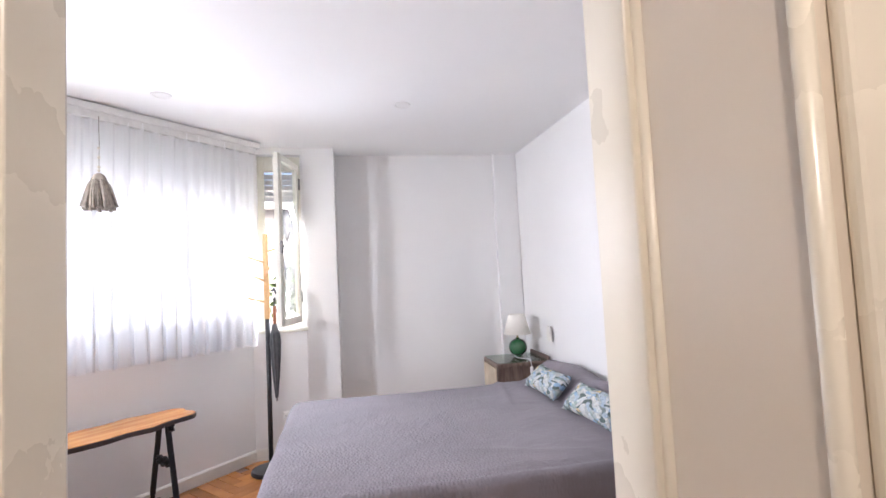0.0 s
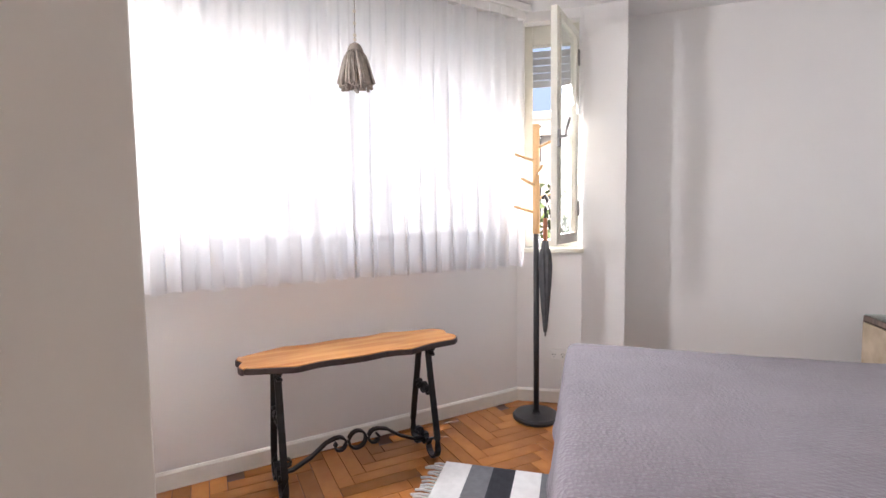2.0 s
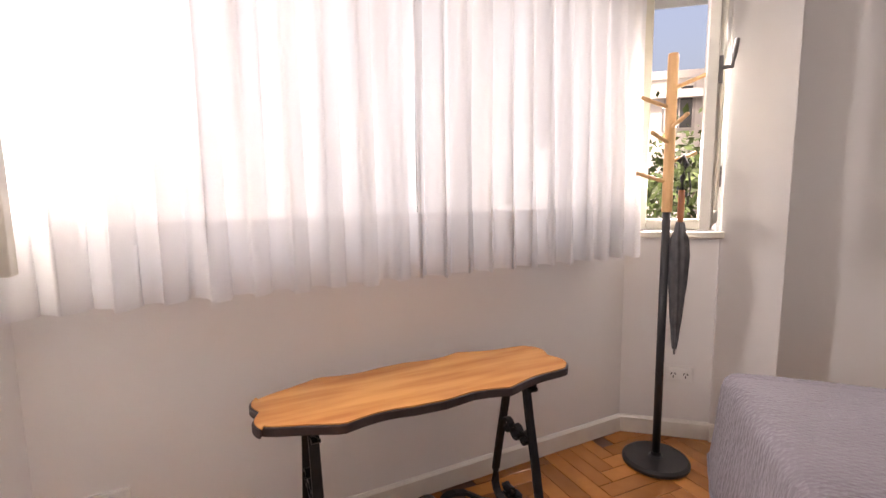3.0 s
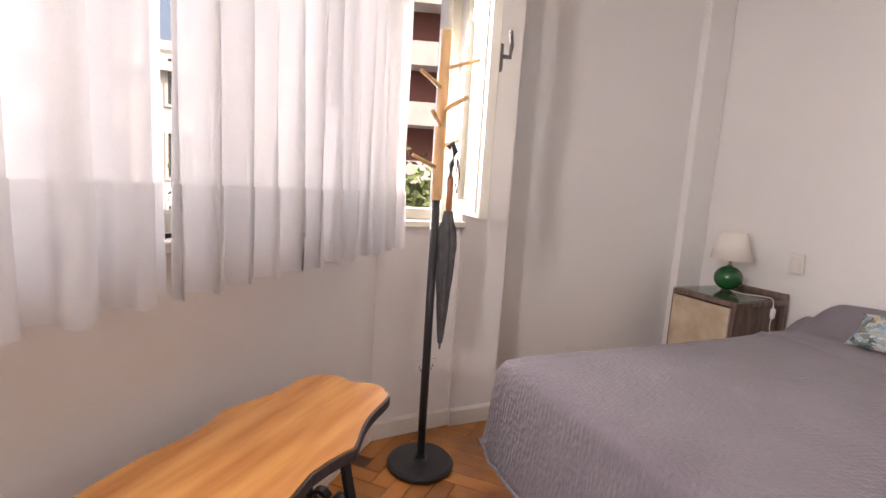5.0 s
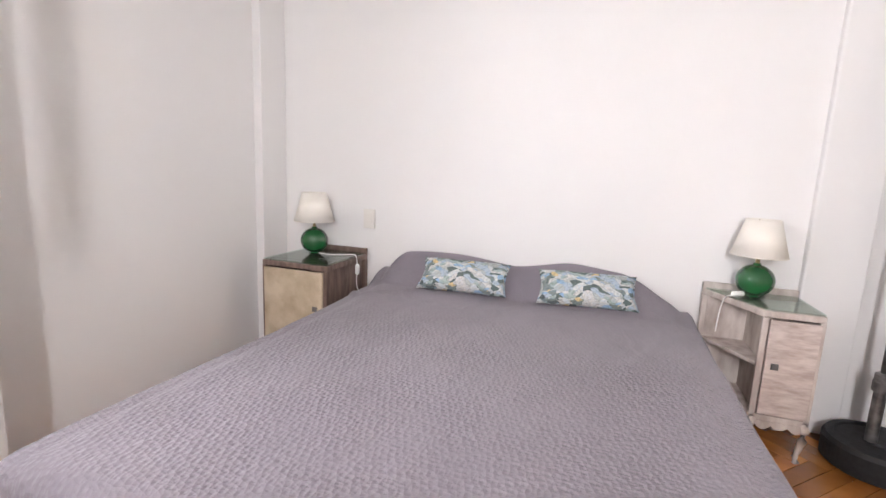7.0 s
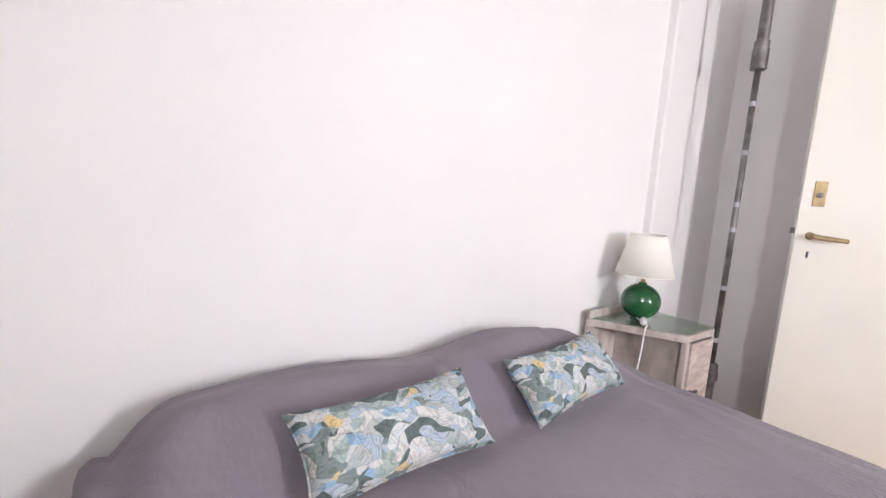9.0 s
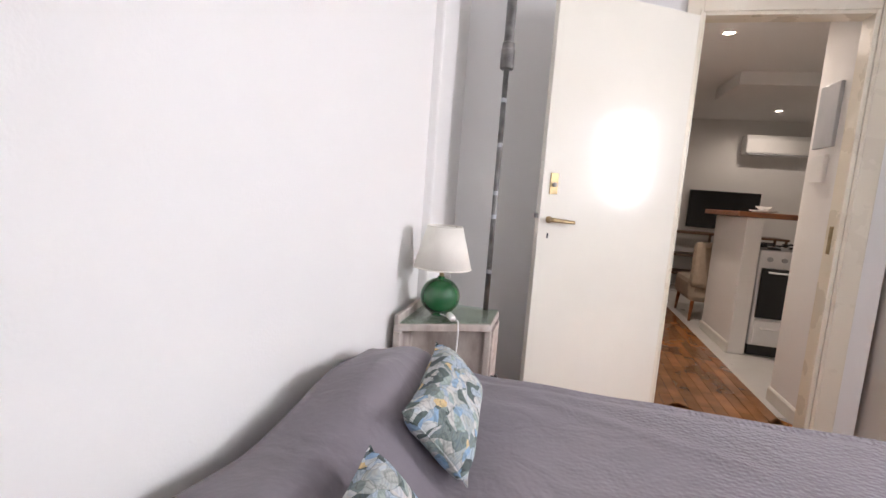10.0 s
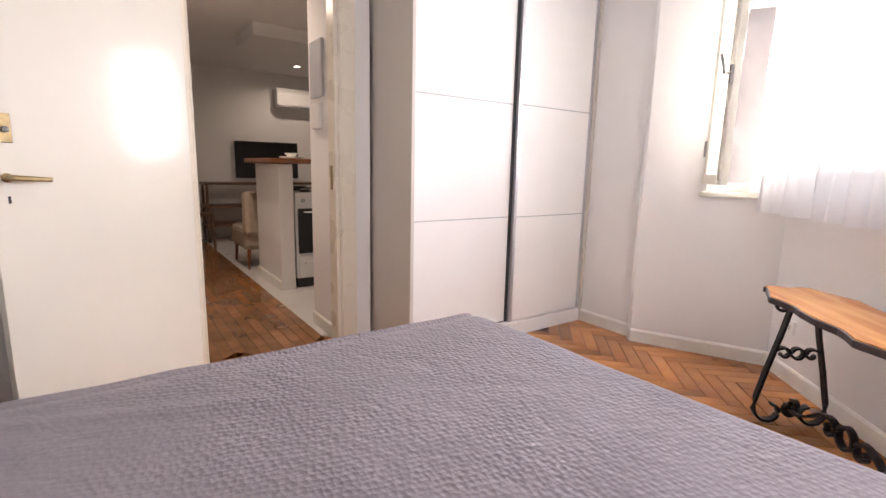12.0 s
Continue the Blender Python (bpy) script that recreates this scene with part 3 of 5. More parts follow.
def curtain(name, s0, s1, folds, label):
    """Pleated sheer panel hung along the bay's middle wall, doubled at the hem."""
    cur = thing(name, label, "curtain", group="sheer curtains of the bay")
    n, z1, z0 = folds * 10, 2.40, 0.905
    def sheet(za, zb, push):
        bm = bmesh.new()
        rows = 14
        grid = []
        for j in range(rows + 1):
            z = za + (zb - za) * j / rows
            k = (z1 - z) / (z1 - z0)
            row = []
            for i in range(n + 1):
                u = i / n
                ph = u * folds * 2 * math.pi
                amp = 0.016 + 0.022 * k
                off = 0.13 + push + amp * math.sin(ph + 0.7 * math.sin(3.1 * u + 2 * k)) + 0.008 * math.sin(2.3 * ph + 4 * k)
                s = s0 + (s1 - s0) * u + 0.012 * math.sin(ph * 2 + 1) * k
                p = CL + D2 * s + N2 * off
                row.append(bm.verts.new((p.x, p.y, z + (0.008 * math.sin(ph * 0.5) if j == 0 and zb == z1 else 0))))
            grid.append(row)
        for r0, r1 in zip(grid, grid[1:]):
            for i in range(n):
                bm.faces.new((r0[i], r0[i + 1], r1[i + 1], r1[i]))
        return bm
    part("panel", sheet(z0, z1, 0), M_SHEER, cur, smooth=True)
    part("hem", sheet(z0, 1.125, 0.004), M_SHEER, cur, "doubled fabric hem", smooth=True)
    # Added narrow strips behind the panel; the second layer darkens it like shaded pleats.
    rng = random.Random(folds)
    for k in range(folds * 2):
        bm = bmesh.new()
        u0 = (k + rng.uniform(0.1, 0.9)) / (folds * 2)
        wide, lean, low = rng.uniform(0.004, 0.016), rng.uniform(-0.02, 0.02), z0 + (0 if rng.random() < 0.6 else rng.uniform(0.2, 0.9))
        col = []
        for j in range(15):
            z = low + (z1 - low) * j / 14
            q = (z1 - z) / (z1 - z0)
            pair = []
            for e in (-1, 1):
                u = min(max(u0 + lean * q + e * wide * (0.35 + 0.65 * math.sin(0.4 + 2.2 * q)) / (s1 - s0), 0), 1)
                ph = u * folds * 2 * math.pi
                off = 0.119 + (0.016 + 0.022 * q) * math.sin(ph + 0.7 * math.sin(3.1 * u + 2 * q)) + 0.008 * math.sin(2.3 * ph + 4 * q)
                p = CL + D2 * (s0 + (s1 - s0) * u + 0.012 * math.sin(ph * 2 + 1) * q) + N2 * off
                pair.append(bm.verts.new((p.x, p.y, z)))
            col.append(pair)
        for a, b in zip(col, col[1:]):
            bm.faces.new((a[0], a[1], b[1], b[0]))
        part("fold_shade_strip", bm, M_SHEER, cur, smooth=True)
    bm = bmesh.new()
    m = frame_xy(CL, D2)
    box(bm, (s0, -0.15, 2.36), (s1, -0.115, 2.41), m)
    part("heading_tape", bm, M_RUGW, cur, bevel=0.003)
    return cur


curtain("curtain", -0.10, 1.125, 11, "white sheer pleated curtain hanging over the bay window")
curtain("curtain", 1.105, 2.21, 12, "white sheer pleated curtain over the bay window beside the coat rack")
bm = bmesh.new()
m = frame_xy(CL, D2)
box(bm, (0.0, -0.16, 2.41), (2.25, -0.10, 2.452), m)
tagged(part("curtain_rail", bm, M_WHITEPL, bevel=0.004), "white ceiling-mounted curtain rail above the bay", "curtain rail")

# ---- floors ----
bm = bmesh.new()
prism(bm, [(HB + 0.25, DW2), (HB + 0.25, FAR + 0.1), (-0.5, FAR + 0.1), (-1.2, 5.0), (-2.85, 3.15), (-2.6, 2.3), (-2.6, DW2)], -0.12, -0.006)
FLOOR = structure("floor", bm, M_JOINT, "varnished oak herringbone parquet floor")


def hall():
    bm = bmesh.new()
    box(bm, (-0.56, -4.2, -0.12), (2.2, DW2, -0.006))
    fl = structure("floor_hall", bm, M_JOINT, "varnished wood strip floor of the hall and living room")
    bm = bmesh.new()
    rng = random.Random(4)
    y = DW2
    x = -0.56
    while x < 1.2:
        y = DW2 - 0.3 * rng.random()
        prev = DW2
        while prev > -4.2:
            box(bm, (x + 0.001, max(y, -4.2) + 0.001, -0.01), (x + 0.066, prev - 0.001, 0))
            prev, y = y, y - 0.35
        x += 0.068
    ob = part("plank", bm, M_HALLP, fl)
    tagged(ob, kind="stuff")
    bm = bmesh.new()
    box(bm, (-3.2, -4.2, -0.12), (-0.56, 1.2, -0.002))
    structure("floor_kitchen", bm, M_TILE, "pale tiled kitchen floor")
    bm = bmesh.new()
    box(bm, (-3.4, -4.4, 2.44), (2.2, DW2, 2.56))
    structure("ceiling_hall", bm, M_CEIL, "white ceiling of the hall")
    bm = bmesh.new()
    box(bm, (-3.2, -1.62, 2.32), (-0.74, -0.90, 2.438))
    structure("ceiling_beam", bm, M_CEIL, "dropped white ceiling beam over the kitchen")
    wall_run("wall_hall_right", (-0.62, DW2), (-0.62, 0.93), 0, 2.5, 0.12, label="beige painted hall wall beside the door", back=-1)
    wall_run("wall_living_back", (2.2, -3.5), (-3.4, -3.5), 0, 2.5, 0.12, label="white painted wall at the back of the living room")
    wall_run("wall_hall_left", (0.40, DW2), (0.40, -0.6), 0, 2.5, 0.12, label="hall wall opposite the kitchen")
    wall_run("wall_living_side", (2.2, -0.6), (2.2, -3.5), 0, 2.5, 0.12, label="side wall of the living room")
    wall_run("wall_living_front", (0.40, -0.6), (2.2, -0.6), 0, 2.5, 0.12, label="front wall of the living room")
    wall_run("wall_kitchen_side", (-3.2, -3.5), (-3.2, 1.3), 0, 2.5, 0.12, label="side wall of the kitchen")
    wall_run("wall_kitchen_near", (-3.2, 1.2), (-0.66, 1.2), 0, 2.5, 0.1, label="near wall of the kitchen")
    casing = tagged(new("door_frame_hall"), "deep cream-painted door lining with beaded edges on the hinge side", "door frame", kind="structure")
    bm = bmesh.new()
    box(bm, (OX1 - 0.002, 1.112, 0), (0.398, DW2 - 0.002, 2.438))
    part("lining", bm, M_LINING, casing, bevel=0.003)
    for y in (1.118, DW2 - 0.006):
        bm = bmesh.new()
        tube(bm, [(OX1 - 0.002, y, 0), (OX1 - 0.002, y, 2.12)], 0.010)
        part("bead", bm, M_CREAM, casing, smooth=True)
    bm = bmesh.new()
    box(bm, (OX1 + 0.014, 1.094, 0), (OX1 + 0.11, 1.111, 2.14))
    part("architrave", bm, M_CREAM, casing, bevel=0.006)
    skirting("baseboard_hall", (-0.62, 0.93), (-0.62, DW2 - 0.02))
    # half-height partition with a wooden counter
    bm = bmesh.new()
    box(bm, (-0.80, -0.80, 0), (-0.68, -0.03, 1.105))
    structure("wall_partition", bm, M_WALL, "half-height white partition under the counter", 0.004)
    skirting("baseboard_partition", (-0.68, -0.80), (-0.68, -0.03))
    bm = bmesh.new()
    box(bm, (-1.06, -0.90, 1.108), (-0.60, 0.02, 1.15))
    tagged(part("counter_top", bm, M_COUNTER, bevel=0.006), "reddish wooden counter top on the partition", "counter")


hall()

# ---- door, frame ----
def door_frame():
    fr = tagged(new("door_frame"), "cream-painted wooden door frame with moulded edge", "door frame", kind="structure")
    for name, x0, x1 in (("jamb", OX0, OX0 + 0.022), ("jamb", OX1 - 0.022, OX1)):
        bm = bmesh.new()
        box(bm, (x0, DW2 - 0.004, 0), (x1, DW + 0.004, OZ))
        part(name, bm, M_CREAM, fr, bevel=0.003)
    bm = bmesh.new()
    box(bm, (OX0 + 0.022, DW2 - 0.004, OZ - 0.022), (OX1 - 0.022, DW + 0.004, OZ))
    part("head", bm, M_CREAM, fr, bevel=0.003)
    for y0, y1, s in ((DW + 0.004, DW + 0.018, 1), (DW2 - 0.018, DW2 - 0.004, -1)):
        for x0, x1 in ((OX0 - 0.10, OX0 + 0.002), (OX1 - 0.006, OX1 + 0.07)):
            if s < 0 and x0 > OX0:
                continue
            bm = bmesh.new()
            box(bm, (x0, y0, 0), (x1, y1, OZ + 0.07))
            part("architrave", bm, M_CREAM, fr, bevel=0.004)
            bm = bmesh.new()
            xe = x1 if x0 < OX0 else x0
            tube(bm, [(xe - (0.012 if x0 < OX0 else -0.012), y1 if s > 0 else y0, 0), (xe - (0.012 if x0 < OX0 else -0.012), y1 if s > 0 else y0, OZ)], 0.006)
            part("bead", bm, M_CREAM, fr)
        bm = bmesh.new()
        box(bm, (OX0 + 0.006, y0, OZ - 0.006), (OX1 - (0.006 if s > 0 else 0.016), y1, OZ + 0.07))
        part("architrave", bm, M_CREAM, fr, bevel=0.004)
    bm = bmesh.new()
    box(bm, (OX0 + 0.022, 1.38, 0.96), (OX0 + 0.025, 1.41, 1.10))
    part("strike_plate", bm, M_BRASS, fr, "brass strike plate")


door_frame()
bm = bmesh.new()
box(bm, (OX0 + 0.004, DW2 - 0.03, -0.02), (OX1 - 0.004, DW + 0.05, 0.003))
structure("threshold", bm, M_HALLP, "worn wooden threshold strip in the bedroom doorway")


def door_leaf():
    h, e = Vector((0.172, 1.480, 0)), Vector((0.842, 1.880, 0))
    m = frame_xy(h, e - h)
    w = (e - h).length
    dr = tagged(new("door_1"), "cream-white flush door standing open against the bed", "door", kind="structure")
    bm = bmesh.new()
    box(bm, (0, -0.04, 0.012), (w, 0, OZ - 0.03), m)
    part("leaf", bm, M_DOOR, dr, bevel=0.003)
    bm = bmesh.new()
    x = w - 0.05
    lathe(bm, [(0.016, 0), (0.016, 0.008), (0.009, 0.012), (0.009, 0.04)], 16, m @ pose(x, 0, 1.035, -90))
    tube(bm, [m @ Vector(p) for p in ((x + 0.012, 0.042, 1.036), (x, 0.045, 1.036), (x - 0.05, 0.046, 1.032), (x - 0.115, 0.044, 1.028))], [0.008, 0.011, 0.010, 0.009])
    part("door_handle", bm, M_BRASS, dr, "aged brass lever handle")
    bm = bmesh.new()
    box(bm, (x - 0.03, 0.0, 1.155), (x + 0.012, 0.006, 1.255), m)
    part("lock_plate", bm, M_BRASS, dr, "brass upper lock plate", bevel=0.002)
    bm = bmesh.new()
    lathe(bm, [(0.011, 0), (0.011, 0.012), (0.004, 0.014)], 12, m @ pose(x - 0.009, 0.006, 1.20, -90))
    part("lock_cylinder", bm, M_STEEL, dr)
    bm = bmesh.new()
    box(bm, (x - 0.006, 0.0, 0.945), (x + 0.002, 0.002, 0.97), m)
    part("keyhole", bm, M_BLACKPL, dr, "dark keyhole")
    bm = bmesh.new()
    box(bm, (w - 0.001, -0.03, 1.04), (w + 0.012, -0.012, 1.062), m)
    part("latch", bm, M_STEEL, dr)
    for z in (0.25, 1.0, 1.75):
        bm = bmesh.new()
        tube(bm, [m @ Vector((-0.008, -0.02, z)), m @ Vector((-0.008, -0.02, z + 0.11))], 0.008)
        box(bm, (0.0, -0.036, z), (0.003, -0.004, z + 0.11), m)
        part("hinge", bm, M_CREAM, dr, "cream-painted hinge")


door_leaf()


# ---- wardrobe ----
def wardrobe():
    w = thing("wardrobe", "white sliding-door wardrobe with aluminium edges, closed", "wardrobe", (WARD_X0, WARD_Y, 0))
    W = WARD_X1 - WARD_X0
    top = 2.44
    bm = bmesh.new()
    box(bm, (W - 0.022, -0.55, 0), (W, 0, top))
    part("side_panel", bm, M_WARD2, w, "beige melamine end panel", bevel=0.002)
    bm = bmesh.new()
    box(bm, (0.001, -0.55, 0), (0.022, 0, top))
    part("side_panel", bm, M_WARD2, w)
    bm = bmesh.new()
    box(bm, (0.022, -0.06, 0), (W - 0.022, -0.005, 0.095))
    part("plinth", bm, M_WARD, w, "white plinth", bevel=0.002)
    bm = bmesh.new()
    box(bm, (0.022, -0.09, top - 0.05), (W - 0.022, -0.002, top))
    part("top_track", bm, M_ALU, w, "aluminium top track", bevel=0.002)
    bm = bmesh.new()
    box(bm, (0.022, -0.5, 0.095), (W - 0.022, -0.10, 0.11))
    box(bm, (0.022, -0.54, 0.11), (W - 0.022, -0.52, top - 0.05))
    part("carcass", bm, M_WARD2, w)
    mid = 0.70
    # Solid near-black strips stand in for shade beside the stile and under one door.
    bm = bmesh.new()
    box(bm, (mid + 0.0205, -0.06, 0.10), (mid + 0.036, -0.040, top - 0.055))
    box(bm, (mid + 0.0365, -0.060, 0.0955), (W - 0.024, -0.052, 0.0995))
    part("gap_shade_strip", bm, M_GAPSHADE, w, "dark strips painted as the shade between and under the doors")
    for k, (x0, x1, y) in enumerate(((0.022, mid + 0.02, -0.02), (mid - 0.02, W - 0.024, -0.05))):
        dr = None
        bm = bmesh.new()
        zs = [0.10, 0.80, 1.50, top - 0.055]
        fr = 0.022
        box(bm, (x0, y - 0.022, 0.10), (x0 + fr, y + 0.004, zs[3]))
        box(bm, (x1 - fr, y - 0.022, 0.10), (x1, y + 0.004, zs[3]))
        dr = part("sliding_door", bm, M_ALU, w, "white sliding door in aluminium profiles", bevel=0.002)
        for a, b in zip(zs, zs[1:]):
            bm = bmesh.new()
            box(bm, (x0 + fr, y - 0.016, a + 0.003), (x1 - fr, y - 0.002, b - 0.003))
            part("panel", bm, M_WARD, dr, bevel=0.0015)
        for z in zs[1:3]:
            bm = bmesh.new()
            box(bm, (x0 + fr, y - 0.014, z - 0.003), (x1 - fr, y - 0.004, z + 0.003))
            part("joint", bm, M_GREY, dr)


wardrobe()


# ---- bed ----
def smooth(a, b, x):
    t = max(0.0, min(1.0, (x - a) / (b - a)))
    return t * t * (3 - 2 * t)


BY0, BY1, BX1 = 2.70, 4.185, 1.22


def foot_x(y):
    return -0.60 - 0.065 * (y - BY0) / (BY1 - BY0)


def bed():
    b = thing("bed", "double bed with dark wooden frame and mattress", "bed", (0, 0, 0))
    bm = bmesh.new()
    prism(bm, [(-0.57, BY1 - 0.04), (-0.52, BY0 + 0.06), (1.18, BY0 + 0.06), (1.18, BY1 - 0.04)], 0.20, 0.30)
    part("bed_frame", bm, M_BEDWOOD, b, bevel=0.006)
    for x, y in ((-0.52, BY1 - 0.1), (-0.48, BY0 + 0.12), (1.12, BY0 + 0.12), (1.12, BY1 - 0.1)):
        bm = bmesh.new()
        lathe(bm, [(0.022, 0), (0.034, 0.2)], 14, pose(x, y, 0))
        part("leg", bm, M_BEDWOOD, b)
    bm = bmesh.new()
    prism(bm, [(-0.59, BY1 - 0.03), (-0.54, BY0 + 0.05), (1.19, BY0 + 0.05), (1.19, BY1 - 0.03)], 0.303, 0.515)
    part("mattress", bm, M_MATT, b, bevel=0.04)


bed()


def spread():
    """Quilt that lies over mattress and sleeping pillows and hangs down at foot and sides."""
    nx, ny, skirt = 110, 96, 16
    bm = bmesh.new()

    def top(x, y):
        e = 0.12 * smooth(0.55, 0.95, x) + 0.88 * smooth(0.90, 1.10, x)
        hump = 0.155 + 0.022 * math.exp(-((y - 3.86) / 0.22) ** 2) + 0.03 * math.exp(-((y - 3.2) / 0.17) ** 2) - 0.012 * math.exp(-((y - 3.52) / 0.1) ** 2)
        side = smooth(2.62, 3.0, y) * (1 - smooth(4.06, 4.30, y))
        z = 0.545 + e * hump * side
        z -= 0.025 * smooth(1.10, 1.22, x)
        z += 0.008 * noise.noise((x * 2.1, y * 2.1, 0.3)) + 0.003 * noise.noise((x * 7, y * 5, 1.7))
        z += 0.011 * math.exp(-((x - 0.70 - 0.16 * (y - 3.9)) / 0.022) ** 2) * smooth(3.45, 3.75, y)
        z += 0.007 * math.exp(-((y - 2.86 + 0.35 * (x - 0.6)) / 0.03) ** 2) * smooth(0.1, 0.3, x) * (1 - smooth(0.75, 0.9, x))
        z += 0.0035 * math.sin(9 * (y + 0.5 * x) + 3 * noise.noise((x * 3, y * 3, 2))) * smooth(-0.2, 0.8, x)
        return z

    # the outline runs from head down one side, round the foot and back
    rows = []
    for i in range(nx + 1):
        u = i / nx
        row = []
        for j in range(-skirt, ny + skirt + 1):
            v = min(max(j / ny, 0), 1)
            y = BY0 + (BY1 - BY0) * v
            x = foot_x(y) + (BX1 - foot_x(y)) * u
            over = (-j if j < 0 else j - ny if j > ny else 0) / skirt
            z = top(x, y)
            if over > 0:
                sgn = -1 if j < 0 else 1
                drop = over * (0.40 if sgn > 0 else 0.36)
                rnd = 0.045
                k = min(drop / rnd, 1.57)
                y += sgn * (rnd * math.sin(k) + (0.05 if sgn > 0 else 0.015) * over + 0.016 * over * math.sin(11 * x + 2 * sgn))
                z = z - (rnd * (1 - math.cos(k)) + max(0, drop - 1.57 * rnd)) - 0.0
            else:
                d = min(v, 1 - v) * (BY1 - BY0)
                z -= 0.012 * (1 - smooth(0, 0.06, d))
            row.append([x, y, z, over, v, j])
        rows.append(row)
    # foot drop
    foot = []
    for k in range(skirt, 0, -1):
        o = k / skirt
        drop = o * 0.41
        rnd = 0.045
        kk = min(drop / rnd, 1.57)
        row = []
        for c in rows[0]:
            x, y, z, over, v, j = c
            ext = rnd * math.sin(kk) + 0.045 * o + 0.014 * o * math.sin(13 * y)
            fall = rnd * (1 - math.cos(kk)) + max(0, drop - 1.57 * rnd)
            if over > 0:
                z2 = max(z - 0, 0) - fall * (1 - over) * 1.0
                ext *= 1 - 0.35 * over
            else:
                z2 = z - fall
            row.append([x - ext, y + (0.02 * o * (1 if v > 0.5 else -1) if over > 0 else 0), max(z2, 0.135), over, v, j])
        foot.append(row)
    grid = [[bm.verts.new(c[:3]) for c in r] for r in foot + rows]
    for r0, r1 in zip(grid, grid[1:]):
        for i in range(len(r0) - 1):
            bm.faces.new((r0[i], r0[i + 1], r1[i + 1], r1[i]))
    edge = [v.co.copy() for v in grid[0]]
    bs = thing("bedspread", "grey quilted cotton bedspread hanging over the bed and pillows", "bedspread")
    ob = part("cover", bm, M_QUILT, bs, smooth=True)
    hb = bmesh.new()
    tube(hb, edge, 0.007, 6)
    part("hem", hb, M_QUILT, bs, "stitched hem", smooth=True)
    mod = ob.modifiers.new("thick", "SOLIDIFY")
    mod.thickness, mod.offset = 0.008, -1


spread()


def cushion(center, rx, ry, rz, label):
    """Oblong cushion with drawn-out corners and a seam, its flat face along local x, z."""
    c = thing("cushion", label, "cushion", center, group="cushions on the bed")
    c.matrix_world = pose(*center, rx, ry, rz)
    bm = bmesh.new()
    nx, nz, w, h = 28, 14, 0.44, 0.185
    sides = []
    for sgn in (1, -1):
        g = []
        for j in range(nz + 1):
            r = []
            for i in range(nx + 1):
                u, v = 2 * i / nx - 1, 2 * j / nz - 1
                px = u * w / 2 * (1 - 0.075 * (1 - v * v) * abs(u) ** 3)
                pz = v * h / 2 * (1 - 0.15 * (1 - u * u) * abs(v) ** 3)
                t = max(0, (1 - u ** 4) * (1 - v ** 4)) ** 0.55
                r.append((px, sgn * (0.050 * t + 0.0005) + 0.004 * t * noise.noise((px * 14, pz * 14, sgn)), pz))
            g.append(r)
        sides.append(g)
    for g in sides:
        vs = [[bm.verts.new(p) for p in r] for r in g]
        for a, b in zip(vs, vs[1:]):
            for i in range(nx):
                bm.faces.new((a[i], a[i + 1], b[i + 1], b[i]))
    bmesh.ops.remove_doubles(bm, verts=bm.verts, dist=0.0015)
    part("cover", bm, M_FLORAL, c, smooth=True)
    bm = bmesh.new()
    pts = [(-w / 2, 0, -h / 2), (w / 2, 0, -h / 2), (w / 2, 0, h / 2), (-w / 2, 0, h / 2), (-w / 2, 0, -h / 2)]
    line = []
    for a, b in zip(pts, pts[1:]):
        for k in range(8):
            q = Vector(a).lerp(Vector(b), k / 8)
            q.z *= 1 - 0.15 * (1 - (2 * q.x / w) ** 2) if abs(abs(q.z) - h / 2) < 1e-4 else 1
            q.x *= 1 - 0.075 * (1 - (2 * q.z / h) ** 2) if abs(abs(q.x) - w / 2) < 1e-4 else 1
            line.append(q)
    tube(bm, line + [line[0]], 0.002, 5)
    part("seam", bm, M_FLORAL, c)
    return c


cushion((0.930, 3.705, 0.648), 46, 0, 92.5, "small oblong cushion with a floral leaf print")
cushion((0.955, 3.128, 0.645), 46, 0, 96.5, "small oblong cushion with a floral leaf print beside the other")


